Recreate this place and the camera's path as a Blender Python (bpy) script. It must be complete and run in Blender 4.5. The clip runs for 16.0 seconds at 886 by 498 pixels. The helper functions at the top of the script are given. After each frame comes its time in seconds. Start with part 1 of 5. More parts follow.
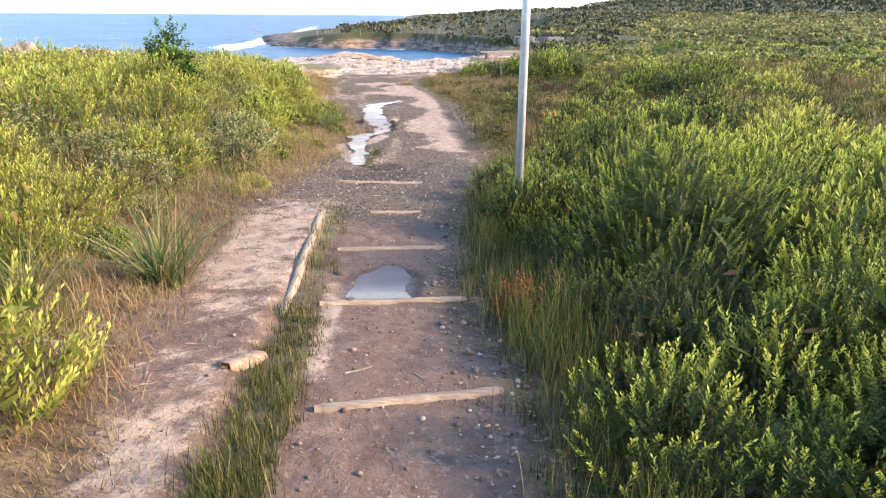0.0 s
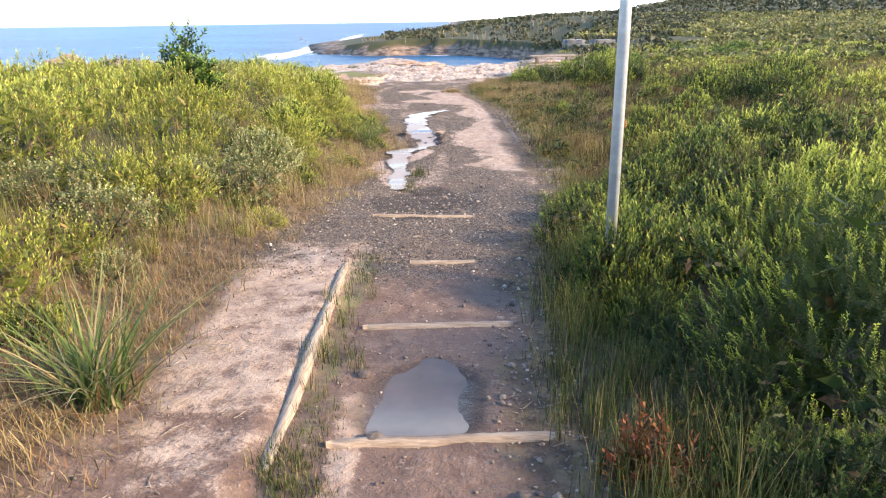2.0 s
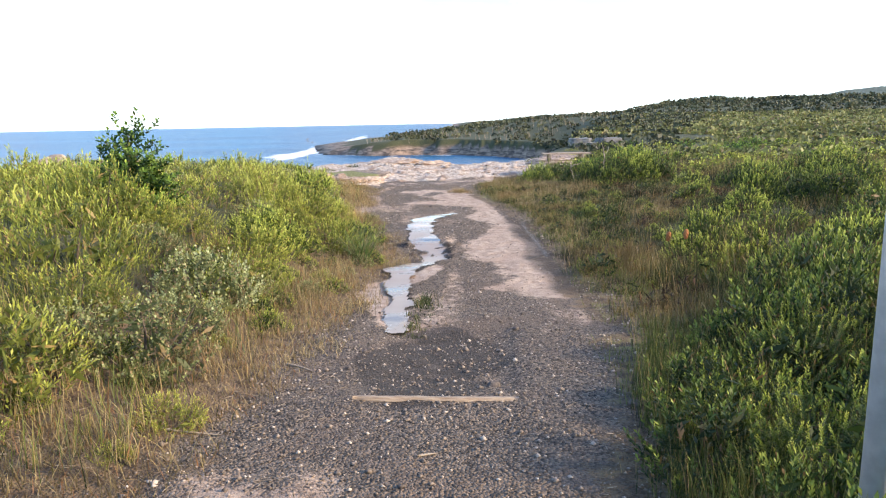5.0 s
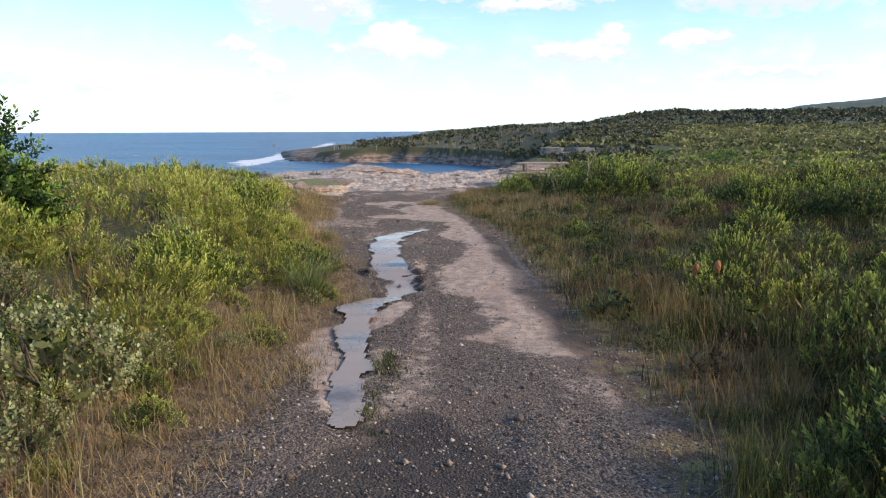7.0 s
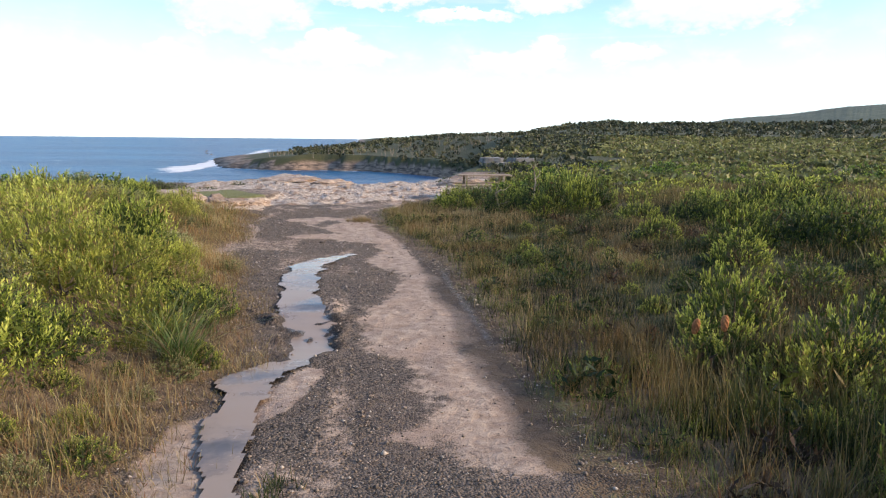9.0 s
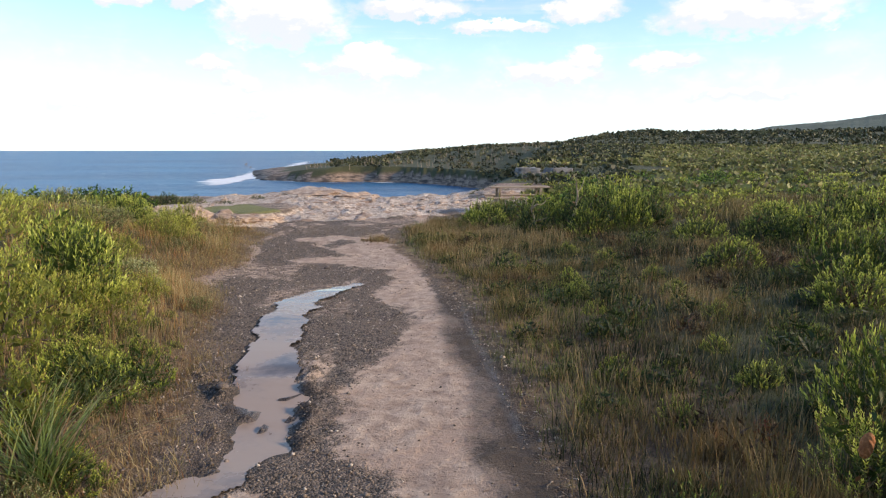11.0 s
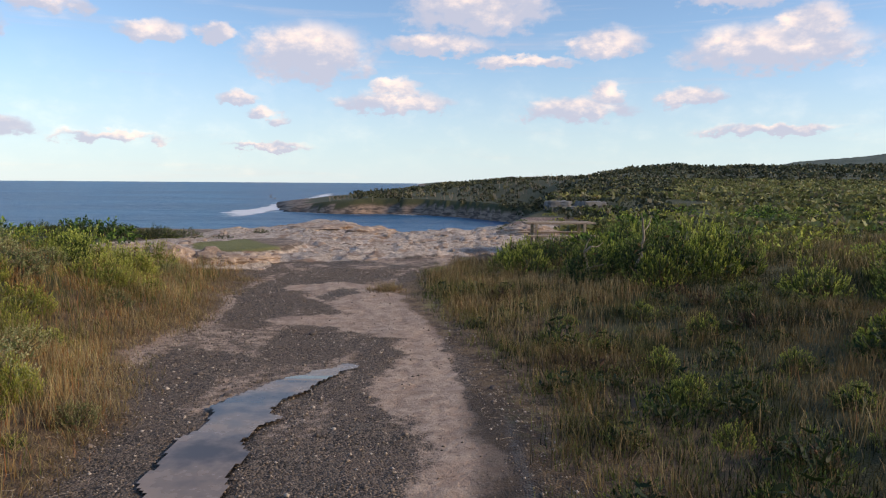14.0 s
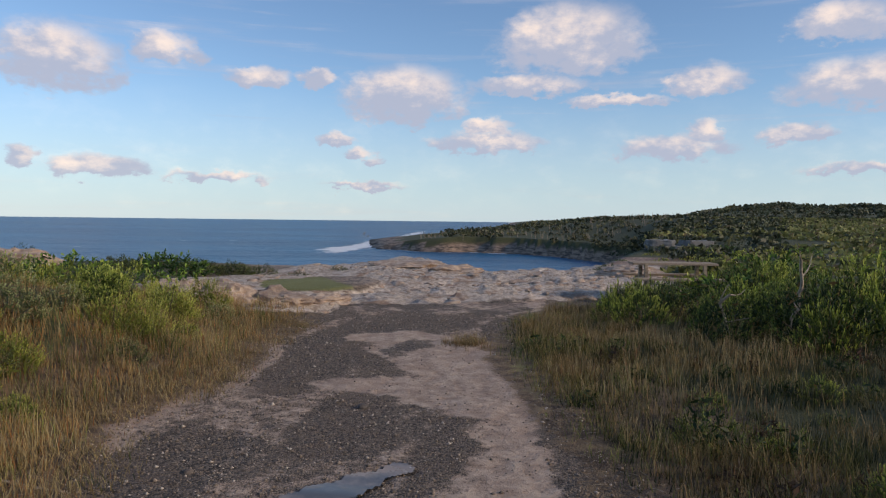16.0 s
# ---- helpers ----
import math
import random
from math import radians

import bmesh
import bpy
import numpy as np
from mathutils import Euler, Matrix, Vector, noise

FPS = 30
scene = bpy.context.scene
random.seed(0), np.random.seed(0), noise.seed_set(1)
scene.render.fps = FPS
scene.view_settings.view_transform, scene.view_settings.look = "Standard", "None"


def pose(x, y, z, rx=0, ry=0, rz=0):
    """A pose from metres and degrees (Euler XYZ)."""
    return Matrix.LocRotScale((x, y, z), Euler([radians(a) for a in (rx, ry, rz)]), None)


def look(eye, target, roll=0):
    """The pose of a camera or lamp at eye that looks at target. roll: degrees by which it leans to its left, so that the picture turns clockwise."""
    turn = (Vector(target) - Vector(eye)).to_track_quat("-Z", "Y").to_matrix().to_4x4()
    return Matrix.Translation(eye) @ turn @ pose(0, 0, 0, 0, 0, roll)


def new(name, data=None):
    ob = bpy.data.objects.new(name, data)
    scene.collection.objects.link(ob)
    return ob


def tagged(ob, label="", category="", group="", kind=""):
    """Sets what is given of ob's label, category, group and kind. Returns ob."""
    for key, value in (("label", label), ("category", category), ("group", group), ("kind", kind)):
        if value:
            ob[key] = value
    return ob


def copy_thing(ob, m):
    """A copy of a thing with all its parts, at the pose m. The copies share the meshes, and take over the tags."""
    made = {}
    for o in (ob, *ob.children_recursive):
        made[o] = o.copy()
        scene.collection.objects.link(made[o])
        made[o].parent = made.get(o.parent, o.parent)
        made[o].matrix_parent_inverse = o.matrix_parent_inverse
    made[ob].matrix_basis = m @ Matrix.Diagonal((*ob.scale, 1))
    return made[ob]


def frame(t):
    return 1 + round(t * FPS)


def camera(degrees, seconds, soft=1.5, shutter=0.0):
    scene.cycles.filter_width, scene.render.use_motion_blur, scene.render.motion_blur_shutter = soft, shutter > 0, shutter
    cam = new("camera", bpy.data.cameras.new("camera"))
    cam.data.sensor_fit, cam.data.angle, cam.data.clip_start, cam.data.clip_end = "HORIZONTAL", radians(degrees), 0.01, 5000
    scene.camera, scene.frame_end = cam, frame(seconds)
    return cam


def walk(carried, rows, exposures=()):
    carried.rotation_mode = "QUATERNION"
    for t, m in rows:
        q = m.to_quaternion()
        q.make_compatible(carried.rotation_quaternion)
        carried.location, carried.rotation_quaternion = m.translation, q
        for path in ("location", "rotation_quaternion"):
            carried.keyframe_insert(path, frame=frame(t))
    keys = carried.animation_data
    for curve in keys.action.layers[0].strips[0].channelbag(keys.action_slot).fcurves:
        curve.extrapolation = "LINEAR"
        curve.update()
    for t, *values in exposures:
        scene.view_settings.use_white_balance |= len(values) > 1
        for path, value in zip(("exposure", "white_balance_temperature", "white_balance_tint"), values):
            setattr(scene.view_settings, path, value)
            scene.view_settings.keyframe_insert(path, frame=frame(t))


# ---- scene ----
cam = camera(65.1, 16.0, 1.2)
METRES, EYE, TILT, LEAN, TURN = 15.5, 1.6, -0.45, 0.0, 0.0
ROWS = [
    (0.0, 0.0, 0.0, 0.0, 0.12, -18.33, -0.36),
    (0.5, -0.0037, 0.0254, -0.0009, -0.94, -18.64, -0.25),
    (1.0, -0.0099, 0.0545, -0.0058, -1.58, -17.25, -0.16),
    (1.5, -0.0103, 0.0837, -0.0082, 0.94, -18.13, 0.57),
    (2.0, -0.0086, 0.1081, -0.007, 3.61, -17.87, 0.74),
    (2.5, -0.0112, 0.1362, -0.0125, 4.16, -16.12, 0.96),
    (3.0, -0.0144, 0.1642, -0.0166, 2.26, -15.71, 0.36),
    (3.5, -0.0161, 0.1924, -0.0144, 2.14, -17.88, 0.6),
    (4.0, -0.02, 0.2166, -0.0146, 3.72, -16.9, 0.78),
    (4.5, -0.0262, 0.2432, -0.0158, 4.0, -12.17, 0.57),
    (5.0, -0.0266, 0.2717, -0.0173, 3.81, -9.98, 1.08),
    (7.5, -0.0377, 0.4267, -0.0217, -1.02, -9.15, -0.59),
    (8.0, -0.0375, 0.4559, -0.0193, -3.91, -8.83, -0.52),
    (10.5, -0.0125, 0.6207, -0.0232, -2.49, -8.5, -0.4),
    (11.0, -0.0098, 0.6532, -0.0235, -0.84, -7.79, 0.01),
    (11.5, -0.0091, 0.6868, -0.0231, 0.99, -7.39, -0.56),
    (12.0, -0.0131, 0.7201, -0.0247, 2.68, -6.24, -0.7),
    (12.5, -0.0126, 0.7557, -0.026, 2.42, -4.73, -0.09),
    (13.0, -0.0115, 0.7893, -0.0275, 3.35, -4.01, -0.52),
    (13.5, -0.0129, 0.8221, -0.0281, 2.38, -4.53, -0.49),
    (14.0, -0.0126, 0.8549, -0.0293, 1.06, -5.11, -0.4),
    (14.5, -0.0124, 0.8924, -0.0331, 3.08, -4.76, -0.68),
    (15.0, -0.0145, 0.9262, -0.0329, 4.24, -4.62, -0.73),
    (15.5, -0.0155, 0.9596, -0.0346, 6.12, -3.76, -0.58),
    (16.0, -0.0181, 0.9921, -0.0365, 8.53, -2.0, -0.72),
]
EXPOSURES = [(0.0, 1.9, 7150, 15), (4.0, 1.9, 7000, 13), (5.0, 1.57, 6750, 11), (7.5, 0.78, 6600, 11), (8.2, 0.82, 6750, 12), (10.3, 1.13, 7150, 13), (11.5, 0.5, 6950, 13), (12.5, 0.28, 6950, 14), (14.5, 0.2, 6950, 14), (15.5, 0.12, 6900, 13), (16.0, -0.1, 6600, 12)]
walk(cam, [(t, pose(0, 0, EYE, TILT, LEAN, TURN) @ pose(METRES * x, METRES * y, METRES * z, 90 + pitch, roll, yaw)) for t, x, y, z, yaw, pitch, roll in ROWS], EXPOSURES)

# ---- world and sun ----
SUN_AZ, SUN_EL = 102.0, 25.0          # degrees clockwise from +y, and above the horizon
rng = np.random.default_rng(7)


def node(nt, kind, x=None, **inputs):
    n = nt.nodes.new(kind)
    for key, value in inputs.items():
        n.inputs[int(key[1:]) if key[0] == "i" and key[1:].isdigit() else key.replace("_", " ")].default_value = value
    return n


def math_node(nt, op, a, b=None, c=None, clamp=False):
    n = nt.nodes.new("ShaderNodeMath")
    n.operation, n.use_clamp = op, clamp
    for k, v in enumerate((a, b, c)):
        if v is None:
            continue
        if isinstance(v, (int, float)):
            n.inputs[k].default_value = v
        else:
            nt.links.new(v, n.inputs[k])
    return n.outputs[0]


def mix_rgb(nt, fac, a, b, mode="MIX"):
    n = nt.nodes.new("ShaderNodeMix")
    n.data_type, n.blend_type = "RGBA", mode
    for k, v in ((0, fac), (6, a), (7, b)):
        if isinstance(v, (int, float)):
            n.inputs[k].default_value = v
        elif isinstance(v, tuple):
            n.inputs[k].default_value = (*v, 1) if len(v) == 3 else v
        else:
            nt.links.new(v, n.inputs[k])
    return n.outputs[2]


def noise_tex(nt, vec, scale, detail=4, rough=0.55, distort=0.0):
    n = nt.nodes.new("ShaderNodeTexNoise")
    n.inputs["Scale"].default_value, n.inputs["Detail"].default_value = scale, detail
    n.inputs["Roughness"].default_value, n.inputs["Distortion"].default_value = rough, distort
    if vec is not None:
        nt.links.new(vec, n.inputs["Vector"])
    return n


def smooth_step(nt, v, lo, hi):
    n = nt.nodes.new("ShaderNodeMapRange")
    n.interpolation_type = "SMOOTHSTEP"
    nt.links.new(v, n.inputs[0])
    n.inputs[1].default_value, n.inputs[2].default_value = lo, hi
    return n.outputs[0]


# cumulus clouds: azimuth, elevation, half width, half height, in degrees
CLOUDS = [(-37.7, 10.6, 4.4, 3.1), (-30.4, 12.4, 2.6, 1.5), (-23.3, 10.7, 3.0, 1.0), (-18.7, 11.0, 1.9, 1.0), (-11.8, 9.5, 5.3, 2.9), (-17.3, 6.2, 2.0, 0.7), (-15.5, 5.0, 1.8, 0.8), (-5.1, 6.1, 5.3, 1.2),
          (-4.9, 7.4, 2.1, 0.9), (1.6, 13.6, 6.2, 3.4), (-1.9, 10.7, 5.0, 1.0), (5.2, 9.4, 4.4, 0.6), (12.0, 10.6, 3.0, 1.4), (9.6, 5.6, 4.6, 1.3), (12.1, 6.9, 1.8, 1.2), (18.3, 6.4, 2.8, 1.0),
          (23.7, 9.5, 7.0, 2.2), (26.3, 11.2, 2.6, 1.7), (20.9, 13.8, 3.5, 1.7), (24.0, 3.9, 5.5, 0.6), (-40.0, 4.1, 1.7, 1.0), (-34.9, 3.5, 3.7, 1.2), (-26.3, 3.1, 4.2, 0.6), (-15.2, 2.6, 4.1, 0.5)]


def make_world():
    world = bpy.data.worlds.new("world")
    scene.world = world
    world.use_nodes = True
    nt = world.node_tree
    nt.nodes.clear()
    sky = nt.nodes.new("ShaderNodeTexSky")
    sky.sky_type, sky.sun_disc = "NISHITA", False
    sky.sun_elevation, sky.sun_rotation = radians(SUN_EL), radians(SUN_AZ)
    sky.air_density, sky.dust_density, sky.ozone_density = 1.0, 0.0, 4.0
    coord = nt.nodes.new("ShaderNodeTexCoord")
    sep = nt.nodes.new("ShaderNodeSeparateXYZ")
    nt.links.new(coord.outputs["Generated"], sep.inputs[0])
    az = math_node(nt, "MULTIPLY", math_node(nt, "ARCTAN2", sep.outputs[0], sep.outputs[1]), 57.2958)
    el = math_node(nt, "MULTIPLY", math_node(nt, "ARCSINE", sep.outputs[2]), 57.2958)
    flat = nt.nodes.new("ShaderNodeCombineXYZ")
    nt.links.new(az, flat.inputs[0])
    nt.links.new(math_node(nt, "MULTIPLY", el, 1.6), flat.inputs[1])
    big = noise_tex(nt, flat.outputs[0], 0.28, 6, 0.6)
    fine = noise_tex(nt, flat.outputs[0], 0.6, 7, 0.56)
    wob = math_node(nt, "SUBTRACT", big.outputs[0], 0.5)
    wob2 = math_node(nt, "SUBTRACT", fine.outputs[0], 0.5)
    azw = math_node(nt, "ADD", az, math_node(nt, "MULTIPLY", wob, 6.0))
    elw = math_node(nt, "ADD", el, math_node(nt, "MULTIPLY", wob2, 2.4))
    dens = None
    lit = None
    for a, e, w, h in CLOUDS:
        u = math_node(nt, "MULTIPLY", math_node(nt, "SUBTRACT", azw, a), 0.84 / w)
        v = math_node(nt, "MULTIPLY", math_node(nt, "SUBTRACT", elw, e), 0.84 / h)
        v = math_node(nt, "MINIMUM", v, math_node(nt, "MULTIPLY", v, 1.5))
        d = math_node(nt, "SUBTRACT", 1.0, math_node(nt, "ADD", math_node(nt, "MULTIPLY", u, u), math_node(nt, "MULTIPLY", v, v)), clamp=True)
        l = math_node(nt, "MULTIPLY", d, math_node(nt, "ADD", v, math_node(nt, "MULTIPLY", u, 0.3)))
        dens = d if dens is None else math_node(nt, "MAXIMUM", dens, d)
        lit = l if lit is None else math_node(nt, "ADD", lit, l)
    streak = nt.nodes.new("ShaderNodeMapping")
    streak.inputs["Scale"].default_value = (0.05, 0.45, 1)
    nt.links.new(flat.outputs[0], streak.inputs["Vector"])
    thin = noise_tex(nt, streak.outputs[0], 1.0, 5, 0.6)
    clear = math_node(nt, "SUBTRACT", 1.0, smooth_step(nt, el, 14.0, 30.0))
    haze = math_node(nt, "MULTIPLY", smooth_step(nt, thin.outputs[0], 0.5, 0.75), math_node(nt, "MULTIPLY", clear, 0.45))
    mask = smooth_step(nt, math_node(nt, "ADD", dens, math_node(nt, "MULTIPLY", wob2, math_node(nt, "MULTIPLY", smooth_step(nt, dens, 0.0, 0.25), 1.3))), 0.0, 0.8)
    mask = math_node(nt, "MAXIMUM", mask, haze)
    tone = smooth_step(nt, math_node(nt, "ADD", math_node(nt, "MULTIPLY", lit, 1.0), math_node(nt, "MULTIPLY", wob, 3.0)), -0.22, 1.0)
    colour = mix_rgb(nt, tone, (0.47, 0.51, 0.64), (1.08, 0.90, 0.78))
    low = math_node(nt, "SUBTRACT", 1.0, smooth_step(nt, el, -1.0, 11.0))
    colour = mix_rgb(nt, math_node(nt, "MULTIPLY", low, math_node(nt, "SUBTRACT", 1.0, mask)), colour, (0.45, 0.64, 0.79))
    mask = math_node(nt, "MAXIMUM", mask, math_node(nt, "MULTIPLY", low, 0.8))
    bg_sky = nt.nodes.new("ShaderNodeBackground")
    bg_sky.inputs[1].default_value = 0.15
    nt.links.new(sky.outputs[0], bg_sky.inputs[0])
    bg_cloud = nt.nodes.new("ShaderNodeBackground")
    bg_cloud.inputs[1].default_value = 1.05
    nt.links.new(colour, bg_cloud.inputs[0])
    mix = nt.nodes.new("ShaderNodeMixShader")
    nt.links.new(math_node(nt, "MULTIPLY", mask, 0.92), mix.inputs[0])
    nt.links.new(bg_sky.outputs[0], mix.inputs[1])
    nt.links.new(bg_cloud.outputs[0], mix.inputs[2])
    out = nt.nodes.new("ShaderNodeOutputWorld")
    nt.links.new(mix.outputs[0], out.inputs[0])


make_world()
sun_data = bpy.data.lights.new("sun", "SUN")
sun_data.energy, sun_data.angle, sun_data.color = 2.7, radians(9), (1.0, 0.81, 0.55)
sun = new("sun", sun_data)
to_sun = Vector((math.sin(radians(SUN_AZ)) * math.cos(radians(SUN_EL)), math.cos(radians(SUN_AZ)) * math.cos(radians(SUN_EL)), math.sin(radians(SUN_EL))))
sun.matrix_world = look(to_sun * 50, (0, 0, 0))


# ---- materials ----
def material(name):
    m = bpy.data.materials.new(name)
    m.use_nodes = True
    nt = m.node_tree
    bsdf = nt.nodes["Principled BSDF"]
    return m, nt, bsdf


def bump(nt, bsdf, height, strength, distance):
    b = nt.nodes.new("ShaderNodeBump")
    b.inputs["Strength"].default_value, b.inputs["Distance"].default_value = strength, distance
    nt.links.new(height, b.inputs["Height"])
    nt.links.new(b.outputs[0], bsdf.inputs["Normal"])


def position(nt):
    return nt.nodes.new("ShaderNodeNewGeometry").outputs["Position"]


def attribute(nt, name):
    n = nt.nodes.new("ShaderNodeAttribute")
    n.attribute_name = name
    return n.outputs["Fac"]


def ground_material():
    m, nt, bsdf = material("earth_track")
    pos = position(nt)
    coarse = noise_tex(nt, pos, 1.3, 5, 0.6).outputs[0]
    mid = noise_tex(nt, pos, 7.0, 6, 0.65).outputs[0]
    grain = noise_tex(nt, pos, 60.0, 4, 0.7).outputs[0]
    blend = math_node(nt, "ADD", math_node(nt, "MULTIPLY", mid, 0.6), math_node(nt, "MULTIPLY", grain, 0.4))
    vor = nt.nodes.new("ShaderNodeTexVoronoi")
    vor.inputs["Scale"].default_value = 66.0
    nt.links.new(pos, vor.inputs["Vector"])
    stone_shade = vor.outputs["Color"]
    bw = nt.nodes.new("ShaderNodeRGBToBW")
    nt.links.new(stone_shade, bw.inputs[0])

    def soft_mask(name, spread=2.2):
        v = math_node(nt, "ADD", attribute(nt, name), math_node(nt, "MULTIPLY", math_node(nt, "SUBTRACT", blend, 0.5), spread))
        return smooth_step(nt, v, 0.3, 0.7)

    dirt = mix_rgb(nt, smooth_step(nt, mid, 0.35, 0.7), (0.14, 0.084, 0.061), (0.255, 0.165, 0.12))
    dirt = mix_rgb(nt, smooth_step(nt, coarse, 0.4, 0.7), dirt, (0.19, 0.12, 0.09))
    sand = mix_rgb(nt, smooth_step(nt, mid, 0.3, 0.7), (0.31, 0.212, 0.155), (0.53, 0.395, 0.295))
    sand = mix_rgb(nt, smooth_step(nt, coarse, 0.5, 0.75), sand, (0.41, 0.285, 0.21))
    clod = noise_tex(nt, pos, 22.0, 3, 0.6).outputs[0]
    sand = mix_rgb(nt, math_node(nt, "MULTIPLY", smooth_step(nt, clod, 0.60, 0.68), 0.75), sand, (0.17, 0.11, 0.08))
    dirt = mix_rgb(nt, math_node(nt, "MULTIPLY", smooth_step(nt, clod, 0.60, 0.66), 0.6), dirt, (0.36, 0.26, 0.2))
    gravel = mix_rgb(nt, smooth_step(nt, bw.outputs[0], 0.15, 0.85), (0.036, 0.028, 0.022), (0.24, 0.18, 0.135))
    gravel = mix_rgb(nt, smooth_step(nt, coarse, 0.45, 0.7), gravel, mix_rgb(nt, bw.outputs[0], (0.08, 0.057, 0.043), (0.25, 0.18, 0.132)))
    litter = mix_rgb(nt, smooth_step(nt, mid, 0.35, 0.65), (0.075, 0.048, 0.03), (0.22, 0.145, 0.08))
    rock = mix_rgb(nt, smooth_step(nt, mid, 0.3, 0.7), (0.36, 0.27, 0.21), (0.74, 0.62, 0.51))
    rock = mix_rgb(nt, smooth_step(nt, coarse, 0.5, 0.65), rock, (0.34, 0.22, 0.15))
    band = nt.nodes.new("ShaderNodeMapping")
    band.inputs["Scale"].default_value = (0.35, 0.35, 1.6)
    nt.links.new(pos, band.inputs["Vector"])
    bluff = mix_rgb(nt, smooth_step(nt, noise_tex(nt, band.outputs[0], 0.6, 6, 0.7).outputs[0], 0.38, 0.62), (0.07, 0.052, 0.042), (0.36, 0.255, 0.185))
    rock = mix_rgb(nt, attribute(nt, "bluff"), rock, bluff)
    heath = mix_rgb(nt, smooth_step(nt, mid, 0.35, 0.7), (0.035, 0.04, 0.015), (0.10, 0.095, 0.032))
    far = noise_tex(nt, pos, 0.06, 6, 0.6).outputs[0]
    heath = mix_rgb(nt, smooth_step(nt, far, 0.45, 0.62), heath, (0.065, 0.068, 0.026))
    c = mix_rgb(nt, soft_mask("gravel"), dirt, gravel)
    c = mix_rgb(nt, soft_mask("sand"), c, sand)
    c = mix_rgb(nt, soft_mask("litter"), c, litter)
    c = mix_rgb(nt, soft_mask("turf"), c, mix_rgb(nt, grain, (0.14, 0.15, 0.045), (0.25, 0.23, 0.08)))
    c = mix_rgb(nt, soft_mask("heath"), c, heath)
    c = mix_rgb(nt, soft_mask("rock", 0.3), c, rock)
    wet = soft_mask("wet", 0.7)
    c = mix_rgb(nt, math_node(nt, "MULTIPLY", wet, 0.76), c, (0.035, 0.028, 0.024))
    nt.links.new(c, bsdf.inputs["Base Color"])
    rough = math_node(nt, "SUBTRACT", 0.93, math_node(nt, "MULTIPLY", soft_mask("sheen", 0.7), 0.6))
    nt.links.new(rough, bsdf.inputs["Roughness"])
    h = math_node(nt, "ADD", math_node(nt, "MULTIPLY", mid, 1.0), math_node(nt, "MULTIPLY", grain, 0.25))
    h = math_node(nt, "ADD", h, math_node(nt, "MULTIPLY", math_node(nt, "SUBTRACT", 0.6, vor.outputs["Distance"]), math_node(nt, "MULTIPLY", math_node(nt, "MULTIPLY", soft_mask("gravel"), math_node(nt, "SUBTRACT", 1.0, soft_mask("sand"))), 0.5)))
    bump(nt, bsdf, h, 1.0, 0.035)
    return m


def foliage_material(name, dark, light, tip, dry=(0.2, 0.13, 0.06), dry_amount=0.1, through_light=0.3, straw=None):
    m, nt, bsdf = material(name)
    tone = attribute(nt, "tone")
    info = nt.nodes.new("ShaderNodeObjectInfo")
    big = noise_tex(nt, position(nt), 0.9, 3).outputs[0]
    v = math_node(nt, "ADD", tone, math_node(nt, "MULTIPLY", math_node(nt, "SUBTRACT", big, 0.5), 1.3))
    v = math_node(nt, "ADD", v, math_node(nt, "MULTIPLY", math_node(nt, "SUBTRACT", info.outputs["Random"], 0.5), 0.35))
    # low tone is the shaded inside of a plant, high tone its pale tips
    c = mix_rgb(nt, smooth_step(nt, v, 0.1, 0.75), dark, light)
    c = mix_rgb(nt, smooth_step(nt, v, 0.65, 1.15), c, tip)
    if straw:
        where = math_node(nt, "ADD", noise_tex(nt, position(nt), 0.8, 4).outputs[0], math_node(nt, "MULTIPLY", tone, 0.12))
        c = mix_rgb(nt, math_node(nt, "MULTIPLY", smooth_step(nt, where, 0.52, 0.7), 0.75), c, straw)
    isl = nt.nodes.new("ShaderNodeNewGeometry").outputs["Random Per Island"]
    c = mix_rgb(nt, math_node(nt, "LESS_THAN", isl, dry_amount), c, dry)
    nt.links.new(c, bsdf.inputs["Base Color"])
    bsdf.inputs["Roughness"].default_value = 0.55
    bsdf.inputs["Specular IOR Level"].default_value = 0.3
    tr = nt.nodes.new("ShaderNodeBsdfTranslucent")
    nt.links.new(c, tr.inputs[0])
    mix = nt.nodes.new("ShaderNodeMixShader")
    mix.inputs[0].default_value = through_light
    out = nt.nodes["Material Output"]
    nt.links.new(bsdf.outputs[0], mix.inputs[1])
    nt.links.new(tr.outputs[0], mix.inputs[2])
    nt.links.new(mix.outputs[0], out.inputs[0])
    return m


def plain_material(name, a, b, scale=8.0, rough=0.8, metal=0.0, relief=0.4, distance=0.01, stretch=(1, 1, 1)):
    m, nt, bsdf = material(name)
    mp = nt.nodes.new("ShaderNodeMapping")
    mp.inputs["Scale"].default_value = stretch
    nt.links.new(position(nt), mp.inputs["Vector"])
    n1 = noise_tex(nt, mp.outputs[0], scale, 6, 0.65).outputs[0]
    n2 = noise_tex(nt, mp.outputs[0], scale * 0.17, 3).outputs[0]
    c = mix_rgb(nt, smooth_step(nt, n1, 0.3, 0.7), a, b)
    c = mix_rgb(nt, math_node(nt, "MULTIPLY", smooth_step(nt, n2, 0.45, 0.7), 0.5), c, tuple(0.6 * v for v in a))
    nt.links.new(c, bsdf.inputs["Base Color"])
    bsdf.inputs["Roughness"].default_value, bsdf.inputs["Metallic"].default_value = rough, metal
    bump(nt, bsdf, n1, relief, distance)
    return m


